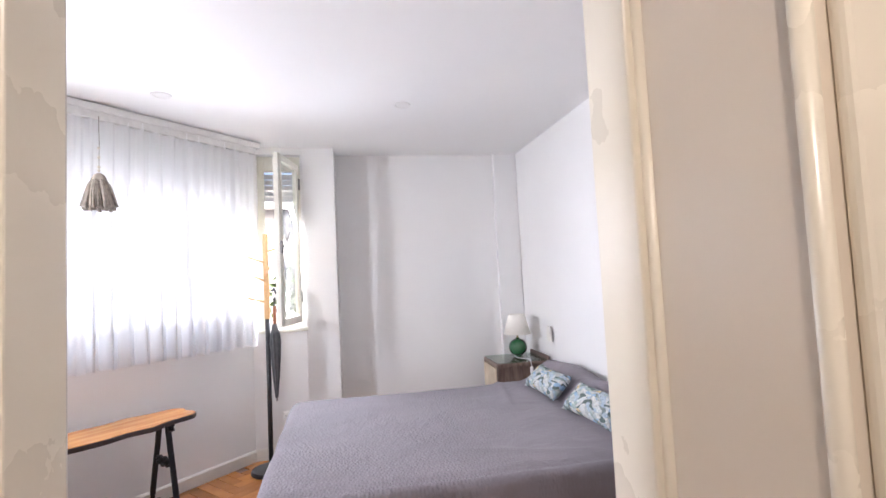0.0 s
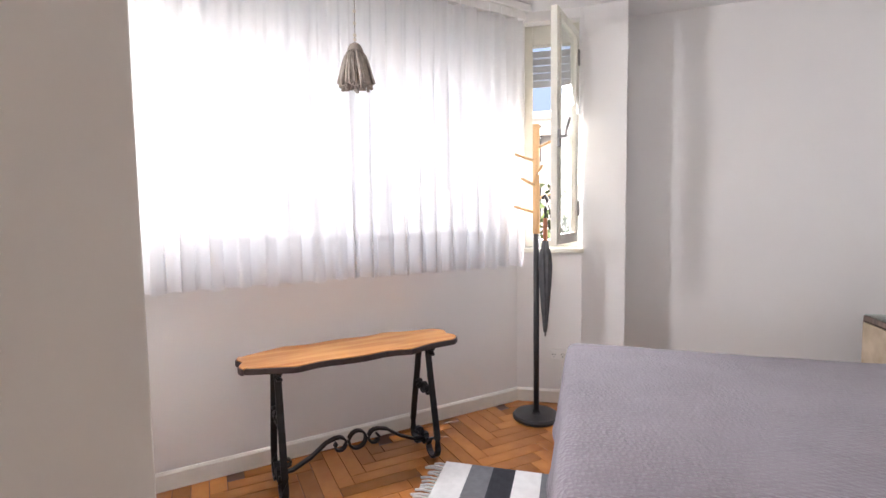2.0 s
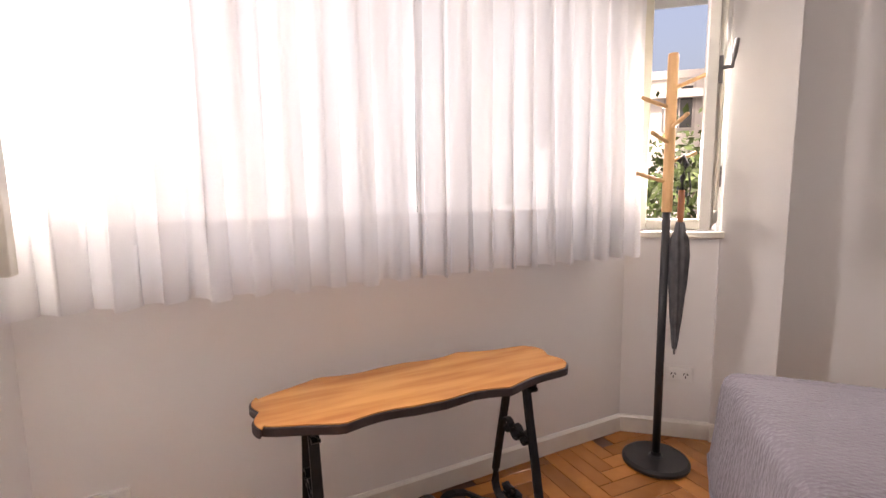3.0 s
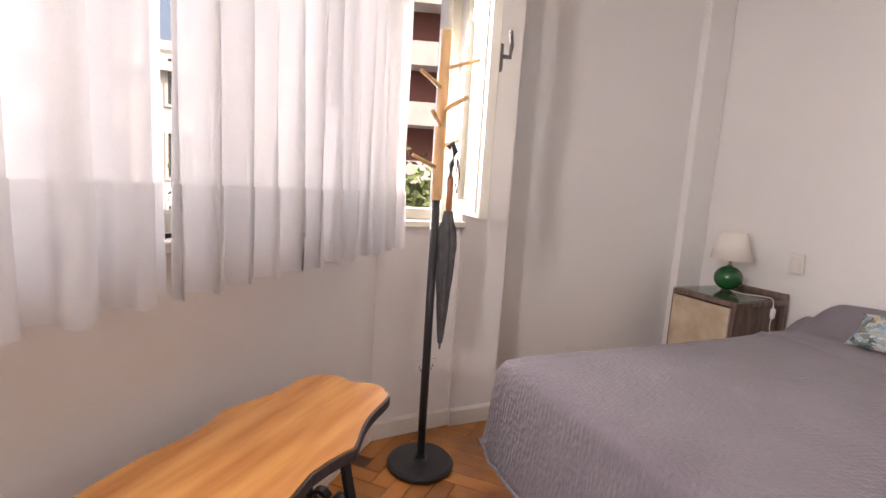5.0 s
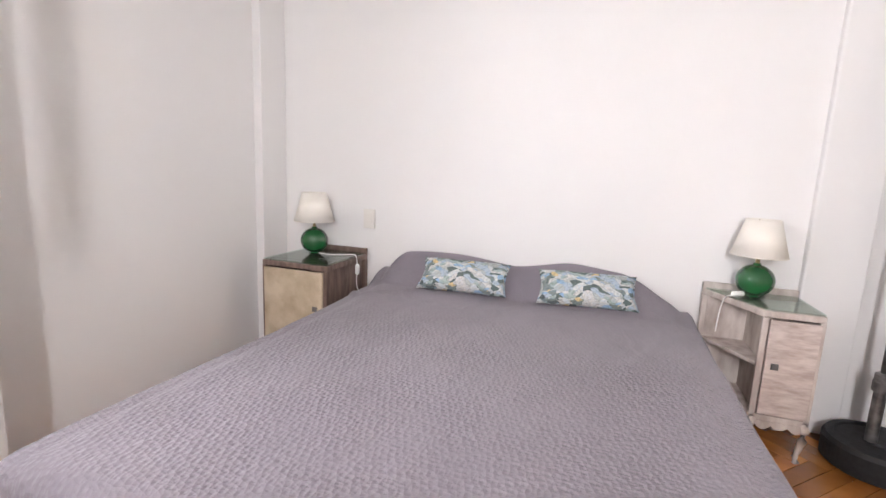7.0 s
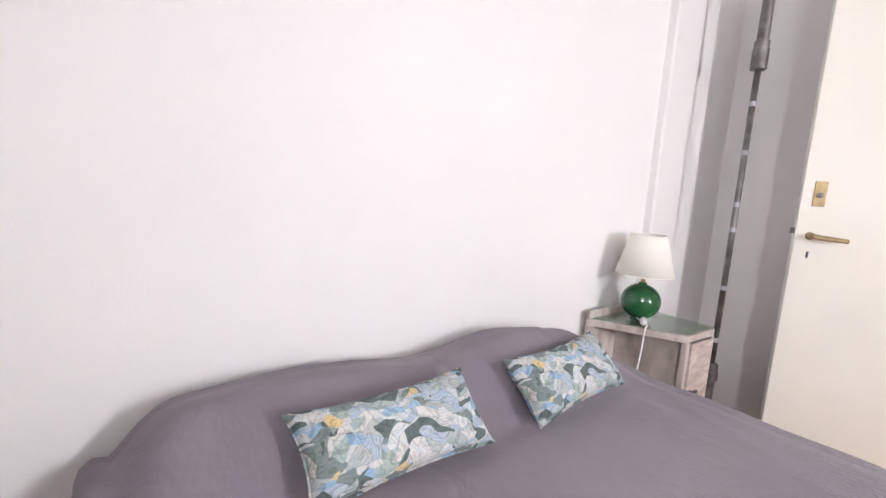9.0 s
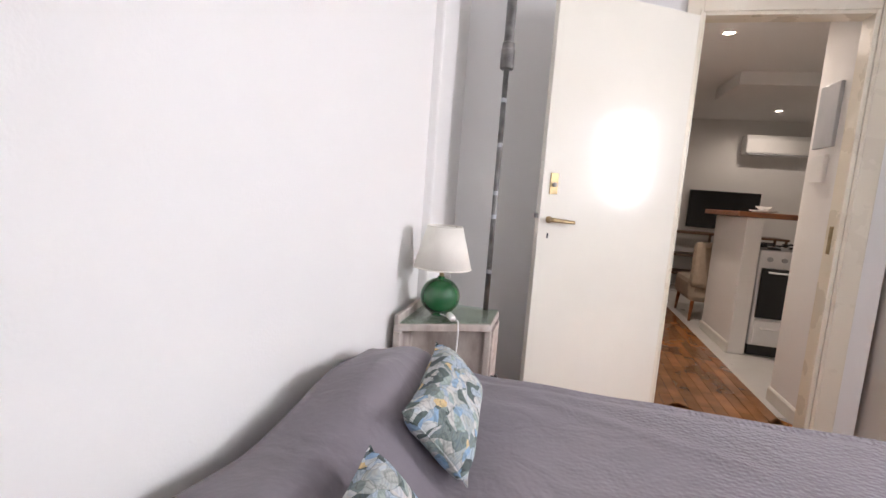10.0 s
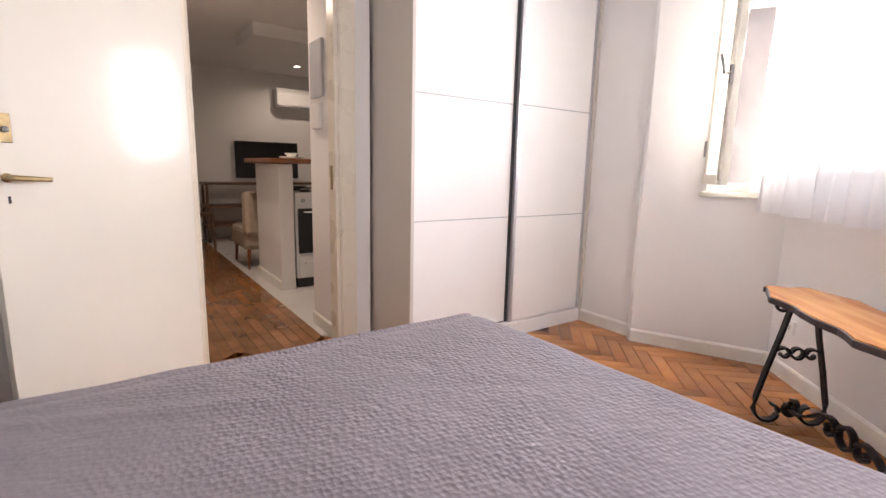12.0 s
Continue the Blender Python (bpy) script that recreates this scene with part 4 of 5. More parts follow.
# ---- nightstands ----
def nightstand(x0, x1, y0, y1, ytip, shelf_side, label, front_mat, body_mat):
    """Cabinet with a door to -x, an open niche on the bed's side, scalloped apron, bowed legs and a glass top."""
    ns = thing("nightstand", label, "nightstand", (0, 0, 0), group="nightstands beside the bed")
    H = 0.645
    s = shelf_side
    yi = y1 if s > 0 else y0      # bed side
    yo = y0 if s > 0 else y1
    tip = yi - s * ytip           # the front corner on the bed's side is cut back
    outline = [(x1, yo), (x1, yi), (x0, tip), (x0, yo)]
    bm = bmesh.new()
    prism(bm, outline, H - 0.028, H)
    part("top", bm, body_mat, ns, bevel=0.004)
    bm = bmesh.new()
    ins = [(x1 - 0.02, yo + s * 0.005), (x1 - 0.02, yi - s * 0.012), (x0 + 0.004, tip - s * 0.006), (x0 + 0.004, yo + s * 0.005)]
    prism(bm, ins, H + 0.002, H + 0.008)
    part("glass_top", bm, M_GREENGLASS, ns, "clear glass sheet on the top", bevel=0.001)
    bm = bmesh.new()
    box(bm, (x1 - 0.018, yo, H), (x1, yi, H + 0.035))
    part("back_rail", bm, body_mat, ns, bevel=0.004)
    zb = 0.17
    bm = bmesh.new()
    prism(bm, outline, zb, zb + 0.025)
    part("bottom", bm, body_mat, ns, bevel=0.003)
    bm = bmesh.new()
    box(bm, (x0, yo, zb), (x1, yo + s * 0.02, H - 0.028))
    part("side_panel", bm, body_mat, ns)
    bm = bmesh.new()
    box(bm, (x1 - 0.015, yo, zb), (x1, yi, H - 0.028))
    part("back_panel", bm, body_mat, ns)
    # divider between cupboard and niche, and the niche's shelf
    yd = tip - s * 0.035
    bm = bmesh.new()
    box(bm, (x0 + 0.02, yd - 0.008, zb + 0.025), (x1 - 0.015, yd + 0.008, H - 0.028))
    part("divider", bm, body_mat, ns)
    bm = bmesh.new()
    prism(bm, [(x1 - 0.015, yd), (x1 - 0.015, yi - s * 0.004), (x0 + 0.02, tip - s * 0.004), (x0 + 0.02, yd)], 0.40, 0.415)
    part("shelf", bm, body_mat, ns, bevel=0.002)
    for p in ((x0 + 0.012, tip - s * 0.014), (x1 - 0.012, yi - s * 0.014)):
        bm = bmesh.new()
        box(bm, (p[0] - 0.012, p[1] - 0.012, zb), (p[0] + 0.012, p[1] + 0.012, H - 0.028))
        part("post", bm, body_mat, ns, bevel=0.003)
    # door to -x
    ya, yb = sorted((yo + s * 0.012, tip - s * 0.03))
    bm = bmesh.new()
    box(bm, (x0 - 0.006, ya, zb + 0.03), (x0 + 0.012, yb, H - 0.036))
    dr = part("door", bm, front_mat, ns, "veneered door", bevel=0.003)
    bm = bmesh.new()
    lathe(bm, [(0.006, 0), (0.006, 0.012), (0.017, 0.016), (0.019, 0.022), (0.012, 0.027)], 4, pose(x0 - 0.006, (yb if s > 0 else ya) - s * 0.03, 0.42, 0, -90, 0) @ pose(0, 0, 0, 0, 0, 45))
    part("knob", bm, M_STEEL, dr, "dark square metal knob")
    # apron
    bm = bmesh.new()
    n = 24
    lo, hi = [], []
    for i in range(n + 1):
        u = i / n
        y = ya + (yb - ya) * u
        z = zb - 0.018 - 0.022 * abs(math.sin(u * math.pi * 3)) * (0.6 + 0.4 * abs(2 * u - 1))
        lo.append((y, z))
    pts = [(y, z) for y, z in lo] + [(yb, zb), (ya, zb)]
    f0 = [bm.verts.new((x0 - 0.002, y, z)) for y, z in pts]
    f1 = [bm.verts.new((x0 + 0.016, y, z)) for y, z in pts]
    bm.faces.new(f0)
    bm.faces.new(f1[::-1])
    for i in range(len(pts)):
        k = (i + 1) % len(pts)
        bm.faces.new((f0[i], f0[k], f1[k], f1[i]))
    part("apron", bm, body_mat, ns)
    for px, py, ox, oy in ((x0 + 0.02, yo + s * 0.02, -1, -s), (x0 + 0.02, tip - s * 0.02, -1, s), (x1 - 0.03, yo + s * 0.02, 1, -s), (x1 - 0.03, yi - s * 0.03, 1, s)):
        bm = bmesh.new()
        q = [(px + ox * k * 0.6, py + oy * k * 0.6, z) for k, z in ((0.0, 0.175), (0.016, 0.145), (0.018, 0.11), (0.006, 0.06), (-0.002, 0.025), (0.006, 0.0))]
        tube(bm, q, [0.024, 0.022, 0.017, 0.012, 0.011, 0.015], 8)
        part("leg", bm, body_mat, ns, smooth=True)
    return ns


nightstand(0.80, 1.235, 4.39, 4.79, 0.0, -1, "pale burl and brown wood nightstand with glass top", M_NSLIGHT, M_NSDARK)
nightstand(0.955, 1.285, 2.21, 2.60, 0.17, 1, "whitewashed wooden nightstand with open niche and glass top", M_NSDIAG, M_NSWASH)


def table_lamp(x, y, z, label):
    lp = thing("table_lamp", label, "lamp", (x, y, z), group="lamps on the nightstands")
    bm = bmesh.new()
    prof = [(0.03, 0), (0.034, 0.004)]
    for i in range(1, 20):
        a = -math.pi / 2 + math.pi * i / 20
        prof.append((max(0.012, 0.077 * math.cos(a)), 0.074 + 0.072 * math.sin(a)))
    prof += [(0.016, 0.147), (0.014, 0.152)]
    lathe(bm, prof, 40)
    part("base", bm, M_GREEN, lp, "green glazed ceramic ball", smooth=True)
    bm = bmesh.new()
    lathe(bm, [(0.009, 0.15), (0.009, 0.185), (0.014, 0.188), (0.014, 0.22)], 16)
    part("neck", bm, M_BRASS, lp, "brass neck")
    bm = bmesh.new()
    lathe(bm, [(0.014, 0.22), (0.028, 0.24), (0.03, 0.27), (0.015, 0.295)], 16)
    part("bulb", bm, M_WHITEPL, lp, smooth=True)
    bm = bmesh.new()
    n = 48
    ring = []
    for r, zz in ((0.112, 0.185), (0.068, 0.345), (0.066, 0.345), (0.110, 0.185)):
        ring.append([bm.verts.new((r * math.cos(2 * math.pi * i / n), r * math.sin(2 * math.pi * i / n), zz)) for i in range(n)])
    for a, b in zip(ring, ring[1:] + ring[:1]):
        for i in range(n):
            bm.faces.new((a[i], a[(i + 1) % n], b[(i + 1) % n], b[i]))
    sh = part("shade", bm, M_SHADE, lp, "ivory fabric shade", smooth=True)
    for r, zz in ((0.111, 0.186), (0.067, 0.344)):
        bm = bmesh.new()
        tube(bm, [(r * math.cos(2 * math.pi * i / n), r * math.sin(2 * math.pi * i / n), zz) for i in range(n + 1)], 0.0025, 6)
        part("trim", bm, M_SHADE, sh)
    bm = bmesh.new()
    for i in range(3):
        a = 2 * math.pi * i / 3
        tube(bm, [(0, 0, 0.30), (0.067 * math.cos(a), 0.067 * math.sin(a), 0.343)], 0.0015, 5)
    part("spider", bm, M_BRASS, sh)
    return lp


table_lamp(1.06, 4.64, 0.655, "green ceramic ball lamp with ivory shade on the brown nightstand")
table_lamp(1.165, 2.42, 0.655, "green ceramic ball lamp with ivory shade on the whitewashed nightstand")


def lamp_cord(points, at, label):
    c = thing("lamp_cord", label, "cord")
    bm = bmesh.new()
    fine = []
    for i in range(len(points) - 1):
        p0, p1, p2, p3 = (Vector(points[max(0, min(len(points) - 1, i + k))]) for k in (-1, 0, 1, 2))
        for k in range(6):
            t = k / 6
            fine.append(0.5 * (2 * p1 + (p2 - p0) * t + (2 * p0 - 5 * p1 + 4 * p2 - p3) * t * t + (3 * p1 - p0 - 3 * p2 + p3) * t ** 3))
    fine.append(Vector(points[-1]))
    tube(bm, fine, 0.0028, 6)
    part("cable", bm, M_WHITEPL, c, smooth=True)
    bm = bmesh.new()
    lathe(bm, [(0.006, -0.03), (0.012, -0.024), (0.013, 0.02), (0.006, 0.03)], 12, at)
    part("inline_switch", bm, M_WHITEPL, c, "white inline switch", smooth=True)


lamp_cord([(1.01, 4.58, 0.668), (1.0, 4.50, 0.667), (1.06, 4.41, 0.667), (1.07, 4.375, 0.655), (1.072, 4.37, 0.58), (1.06, 4.36, 0.48), (1.15, 4.33, 0.35)], pose(1.072, 4.368, 0.585), "white lamp cord hanging over the nightstand edge")
lamp_cord([(1.15, 2.46, 0.668), (1.10, 2.49, 0.667), (1.07, 2.52, 0.667), (1.06, 2.55, 0.66), (1.055, 2.565, 0.60), (1.06, 2.57, 0.50)], pose(1.10, 2.495, 0.672, 0, 90, 120), "white lamp cord lying on the glass top")


# ---- coat rack and umbrella ----
RX, RY = -0.905, 4.47


def coat_rack():
    r = thing("coat_rack", "black steel and beech coat rack on a round base", "coat rack", (RX, RY, 0))
    bm = bmesh.new()
    lathe(bm, [(0.13, 0), (0.138, 0.006), (0.138, 0.018), (0.128, 0.028), (0.03, 0.03), (0.022, 0.036), (0.02, 0.05)], 48)
    part("base", bm, M_BLACKSTEEL, r, "round black steel base")
    bm = bmesh.new()
    lathe(bm, [(0.0165, 0.03), (0.0165, 1.105)], 20)
    part("lower_pole", bm, M_BLACKSTEEL, r, "black steel tube", smooth=True)
    for z in (0.40, 0.75):
        bm = bmesh.new()
        lathe(bm, [(0.0172, z), (0.0172, z + 0.006)], 20)
        part("collar", bm, M_BLACKSTEEL, r)
    bm = bmesh.new()
    lathe(bm, [(0.019, 1.10), (0.0205, 1.104), (0.0205, 1.72), (0.018, 1.727)], 20)
    part("upper_pole", bm, M_BEECH, r, "beech pole")
    for z, dx, dy, ln in ((1.595, 0.918, -0.397, 0.135), (1.52, -0.87, -0.5, 0.13), (1.44, 0.36, -0.92, 0.13), (1.38, -0.6, -0.8, 0.12), (1.305, 0.87, 0.5, 0.12), (1.225, -0.93, -0.36, 0.13)):
        bm = bmesh.new()
        d = Vector((dx, dy, 0)).normalized()
        tube(bm, [d * 0.015 + Vector((0, 0, z)), d * ln + Vector((0, 0, z + 0.035))], [0.0085, 0.008], 10)
        part("peg", bm, M_BEECH, r, smooth=True)


coat_rack()


def umbrella():
    ux, uy = RX + 0.052, RY - 0.005
    u = thing("umbrella", "folded grey umbrella with wooden handle hanging from the rack", "umbrella", (ux, uy, 0))
    bm = bmesh.new()
    n = 40
    prof = [(0.008, 0.525), (0.012, 0.56), (0.020, 0.66), (0.030, 0.80), (0.036, 0.92), (0.030, 0.99), (0.020, 1.02), (0.016, 1.05), (0.014, 1.06)]
    rings = []
    for r, z in prof:
        rings.append([bm.verts.new((r * (1 + 0.22 * math.cos(8 * 2 * math.pi * i / n + z * 9)) * math.cos(2 * math.pi * i / n),
                                    r * (1 + 0.22 * math.cos(8 * 2 * math.pi * i / n + z * 9)) * math.sin(2 * math.pi * i / n), z)) for i in range(n)])
    for a, b in zip(rings, rings[1:]):
        for i in range(n):
            bm.faces.new((a[i], a[(i + 1) % n], b[(i + 1) % n], b[i]))
    part("canopy", bm, M_UMB, u, "folded grey pleated cloth", smooth=True)
    bm = bmesh.new()
    lathe(bm, [(0.004, 0.50), (0.006, 0.53)], 10)
    part("tip", bm, M_STEEL, u)
    bm = bmesh.new()
    lathe(bm, [(0.010, 1.05), (0.013, 1.08), (0.013, 1.18), (0.012, 1.19)], 14)
    part("handle", bm, M_UMBWOOD, u, "varnished wooden handle", smooth=True)
    bm = bmesh.new()
    tube(bm, [(0, 0, 1.18), (0, 0, 1.24), (0.012, -0.004, 1.29), (0.0, 0, 1.322), (-0.016, 0.002, 1.30)], 0.0115, 10)
    part("grip", bm, M_BLACKPL, u, "black crook grip", smooth=True)
    bm = bmesh.new()
    tube(bm, [(0.02, -0.012, 1.26), (0.03, -0.014, 1.20), (0.022, -0.014, 1.13), (0.016, -0.012, 1.17)], 0.004, 6)
    part("strap", bm, M_BLACKPL, u)


umbrella()


# ---- bench ----
def bench():
    C = Vector((-1.652, 3.645, 0))
    b = thing("console_bench", "scalloped honey wood bench on black wrought-iron scroll legs", "bench", C, 46.5)
    H, L, W = 0.60, 1.04, 0.37
    out = []
    n = 120
    for i in range(n):
        a = 2 * math.pi * i / n
        c, s = math.cos(a), math.sin(a)
        ex = 0.56
        x = math.copysign(abs(c) ** ex, c) * L / 2
        y = math.copysign(abs(s) ** ex, s) * W / 2
        wob = 0.030 * abs(math.sin(x * 2 * math.pi / 0.52 + 0.5)) if abs(y) > W * 0.3 else 0
        y -= math.copysign(wob, y)
        if abs(x) > L * 0.46:
            x -= math.copysign(0.022 * math.exp(-(y / 0.035) ** 2), x)
        out.append((x, y))
    bm = bmesh.new()
    prism(bm, out, H - 0.028, H - 0.002)
    part("slab", bm, M_BARK, b, "dark bark-like slab edge", bevel=0.004)
    bm = bmesh.new()
    prism(bm, [(x * 0.988, y * 0.968) for x, y in out], H - 0.004, H + 0.002)
    part("top", bm, M_BENCH, b, "honey-varnished wooden top")

    def spiral(cx, cz, r0, turns, start, sgn, y, n=22):
        pts = []
        for i in range(n + 1):
            t = i / n
            a = start + sgn * turns * 2 * math.pi * t
            r = r0 * (1 - 0.78 * t)
            pts.append((cx + r * math.cos(a), y, cz + r * math.sin(a)))
        return pts

    bar = (0.006, 0.006)
    for ex in (-0.36, 0.36):
        def tr(pts):
            return [(ex, p[0], p[2]) for p in pts]
        # the two side bars of the leg, bending inward at the floor into scrolls
        for sg in (-1, 1):
            bm = bmesh.new()
            pts = [(sg * 0.045, 0, H - 0.03), (sg * 0.075, 0, 0.42), (sg * 0.115, 0, 0.25), (sg * 0.142, 0, 0.12), (sg * 0.145, 0, 0.06)]
            arc = []
            for k in range(1, 13):
                a = (-0.15 - k * 0.36) if sg > 0 else (math.pi + 0.15 + k * 0.36)
                r = 0.062 * (1 - 0.045 * k)
                arc.append((sg * 0.083 + r * math.cos(a), 0, 0.066 + r * math.sin(a)))
            tube(bm, tr(pts + arc), 0.009, 4, flat=(0.0145, 0.006))
            part("leg", bm, M_IRON, b)
            bm = bmesh.new()
            sp = [(sg * 0.045, 0, H - 0.032), (sg * 0.085, 0, H - 0.034)] + [(sg * 0.085 + 0.024 * math.sin(k * 0.5) * (1 - 0.05 * k) * sg, 0, H - 0.058 + 0.024 * math.cos(k * 0.5) * (1 - 0.05 * k)) for k in range(1, 12)]
            tube(bm, tr(sp), 0.006, 4, flat=(0.012, 0.005))
            part("top_scroll", bm, M_IRON, b)
            bm = bmesh.new()
            mid = [(sg * 0.096, 0, 0.345), (sg * 0.075, 0, 0.362), (sg * 0.05, 0, 0.352)] + [(sg * (0.05 - 0.0), 0, 0.33)]
            mid = [(sg * 0.093, 0, 0.345)] + [(sg * (0.055 + 0.027 * (1 - 0.05 * k) * math.cos(0.9 + k * 0.5)), 0, 0.335 + 0.027 * (1 - 0.05 * k) * math.sin(0.9 + k * 0.5)) for k in range(12)]
            tube(bm, tr(mid), 0.006, 4, flat=(0.012, 0.005))
            part("middle_scroll", bm, M_IRON, b)
        bm = bmesh.new()
        ring = [(0.024 * math.cos(2 * math.pi * k / 16), 0, 0.337 + 0.024 * math.sin(2 * math.pi * k / 16)) for k in range(17)]
        tube(bm, tr(ring), 0.006, 4, flat=(0.012, 0.005))
        part("ring", bm, M_IRON, b)
        bm = bmesh.new()
        ring = [(0.024 * math.cos(2 * math.pi * k / 16), 0, 0.07 + 0.024 * math.sin(2 * math.pi * k / 16)) for k in range(17)]
        tube(bm, tr(ring), 0.006, 4, flat=(0.012, 0.005))
        box(bm, (ex - 0.014, -0.018, 0.055), (ex + 0.014, 0.018, 0.10))
        part("ring", bm, M_IRON, b)
        bm = bmesh.new()
        box(bm, (ex - 0.014, -0.09, H - 0.034), (ex + 0.014, 0.09, H - 0.028))
        part("bracket", bm, M_IRON, b)
    # stretcher with scrolls and a middle ring
    for sg in (-1, 1):
        bm = bmesh.new()
        pts = [(sg * 0.36, 0, 0.075), (sg * 0.30, 0, 0.078), (sg * 0.22, 0, 0.115), (sg * 0.15, 0, 0.165), (sg * 0.105, 0, 0.178)]
        pts += [(sg * (0.088 + 0.040 * (1 - 0.05 * k) * math.cos(1.2 + k * 0.5)), 0, 0.140 + 0.040 * (1 - 0.05 * k) * math.sin(1.2 + k * 0.5) * 1.0) for k in range(12, -1, -1)][::-1]
        tube(bm, pts, 0.006, 4, flat=(0.013, 0.0055))
        part("stretcher", bm, M_IRON, b)
        bm = bmesh.new()
        pts = [(sg * 0.345, 0, 0.085)] + [(sg * (0.325 + 0.022 * math.cos(k * 0.5) * (1 - 0.05 * k)), 0, 0.115 + 0.022 * math.sin(k * 0.5) * (1 - 0.05 * k)) for k in range(11)]
        tube(bm, pts, 0.006, 4, flat=(0.012, 0.005))
        part("side_scroll", bm, M_IRON, b)
    bm = bmesh.new()
    tube(bm, [(0.042 * math.cos(2 * math.pi * k / 20), 0, 0.148 + 0.042 * math.sin(2 * math.pi * k / 20)) for k in range(21)], 0.006, 4, flat=(0.013, 0.0055))
    part("middle_ring", bm, M_IRON, b)


bench()


# ---- tassel on the curtain ----
def tassel():
    p = CL + D2 * 1.13 + N2 * 0.21
    t = thing("tassel", "taupe wool tassel with wooden beads hanging on the curtain", "tassel", (p.x, p.y, 0))
    rng = random.Random(3)
    bm = bmesh.new()
    tube(bm, [(0, 0, 2.02), (0.002, 0, 2.20), (0, 0.0, 2.36)], 0.002, 5)
    part("cord", bm, M_YARN, t)
    for z in (2.045, 2.065, 2.12, 2.175):
        bm = bmesh.new()
        bmesh.ops.create_icosphere(bm, subdivisions=2, radius=0.008, matrix=Matrix.Translation((0, 0, z)))
        part("bead", bm, M_BEAD, t, smooth=True)
    bm = bmesh.new()
    lathe(bm, [(0.008, 2.03), (0.026, 2.02), (0.038, 1.995), (0.036, 1.975)], 20)
    part("knot", bm, M_YARN, t, smooth=True)
    bm = bmesh.new()
    for i in range(120):
        a = rng.random() * 2 * math.pi
        q = rng.random() ** 0.5
        r0, r1 = 0.034 * q, (0.078 + 0.014 * rng.random()) * q
        zt, zb = 1.99, 1.815 + 0.02 * rng.random() + 0.01 * (1 - q)
        pts = []
        for k in range(6):
            u = k / 5
            r = r0 + (r1 - r0) * (u ** 0.7)
            pts.append((r * math.cos(a + 0.15 * u), r * math.sin(a + 0.15 * u), zt + (zb - zt) * u))
        tube(bm, pts, [0.005, 0.0075, 0.008, 0.0075, 0.0075, 0.009], 5)
    tagged(part("fringe", bm, M_YARN, t, "loose wool strands", smooth=True), kind="stuff")


tassel()


# ---- rug ----
def rug():
    r = thing("rug", "striped white, grey and black cotton rug with fringe beside the bed", "rug", (-1.22, 3.62, 0), 3)
    x0, y0, y1 = -0.03, -0.85, 0.20
    stripes = [(0.00, 0.13, M_RUGW), (0.13, 0.235, M_RUGG), (0.235, 0.34, M_RUGB), (0.34, 0.46, M_RUGW), (0.46, 0.60, M_RUGG), (0.60, 0.72, M_RUGW)]
    for a, b, mt in stripes:
        bm = bmesh.new()
        box(bm, (x0 + a, y0, 0.001), (x0 + b, y1, 0.009))
        part("stripe", bm, mt, r)
    rng = random.Random(8)
    y = y0 + 0.01
    bm = bmesh.new()
    while y < y1:
        dy = rng.uniform(-0.015, 0.015)
        ln = rng.uniform(0.05, 0.085)
        tube(bm, [(x0 + 0.002, y, 0.006), (x0 - ln * 0.5, y + dy * 0.4, 0.010), (x0 - ln, y + dy, 0.005)], [0.006, 0.005, 0.006], 5)
        y += 0.026
    part("fringe", bm, M_RUGW, r, "white knotted fringe")


rug()


# ---- barbell standing in the corner, weight disc ----
def corner_weights():
    px, py = 1.048, 1.955
    b = thing("barbell", "worn grey steel barbell standing upright on a weight disc", "barbell", (px, py, 0))
    bm = bmesh.new()
    lathe(bm, [(0.0125, 0.40), (0.0125, 1.72)], 16)
    part("bar", bm, M_STEEL, b, "worn dark steel bar", smooth=True)
    for z0, z1, r in ((0.345, 0.415, 0.031), (1.70, 1.81, 0.031)):
        bm = bmesh.new()
        lathe(bm, [(0.018, z0 - 0.006), (r - 0.004, z0 - 0.004), (r, z0), (r, z1 - 0.03), (r - 0.003, z1 - 0.028), (r - 0.003, z1), (0.02, z1 + 0.006)], 24)
        part("collar", bm, M_STEEL, b)
    for z0, z1 in ((0.1225, 0.35), (1.805, 2.10)):
        bm = bmesh.new()
        lathe(bm, [(0.012, z0), (0.021, z0 + 0.002), (0.022, z0 + 0.006), (0.022, z1)], 20)
        part("sleeve", bm, M_STEEL, b)
    for z in (0.52, 0.76, 1.02, 1.13, 1.35, 1.55):
        bm = bmesh.new()
        lathe(bm, [(0.0128, z), (0.0131, z + 0.002), (0.0131, z + 0.018), (0.0128, z + 0.020)], 12)
        part("worn_patch", bm, M_GREY, b, "bare bright worn patch")
    d = thing("weight_disc", "thick black rubber weight disc with white lettering on the floor", "weight disc", (1.072, 1.915, 0))
    bm = bmesh.new()
    lathe(bm, [(0.17, 0), (0.186, 0.012), (0.188, 0.10), (0.178, 0.118), (0.15, 0.122), (0.145, 0.112), (0.05, 0.112), (0.045, 0.122), (0.03, 0.122)], 56)
    part("disc", bm, M_RUBBER, d)
    rng = random.Random(2)
    for k in range(9):
        a = math.radians(175 + k * 9)
        bm = bmesh.new()
        m = pose(0.165 * math.cos(a), 0.165 * math.sin(a), 0.1215, 0, 0, math.degrees(a) + rng.uniform(-12, 12))
        box(bm, (-0.014, -0.003, 0), (0.014, 0.003, 0.0015), m)
        part("mark", bm, M_WHITEPL, d, "white raised mark")


corner_weights()


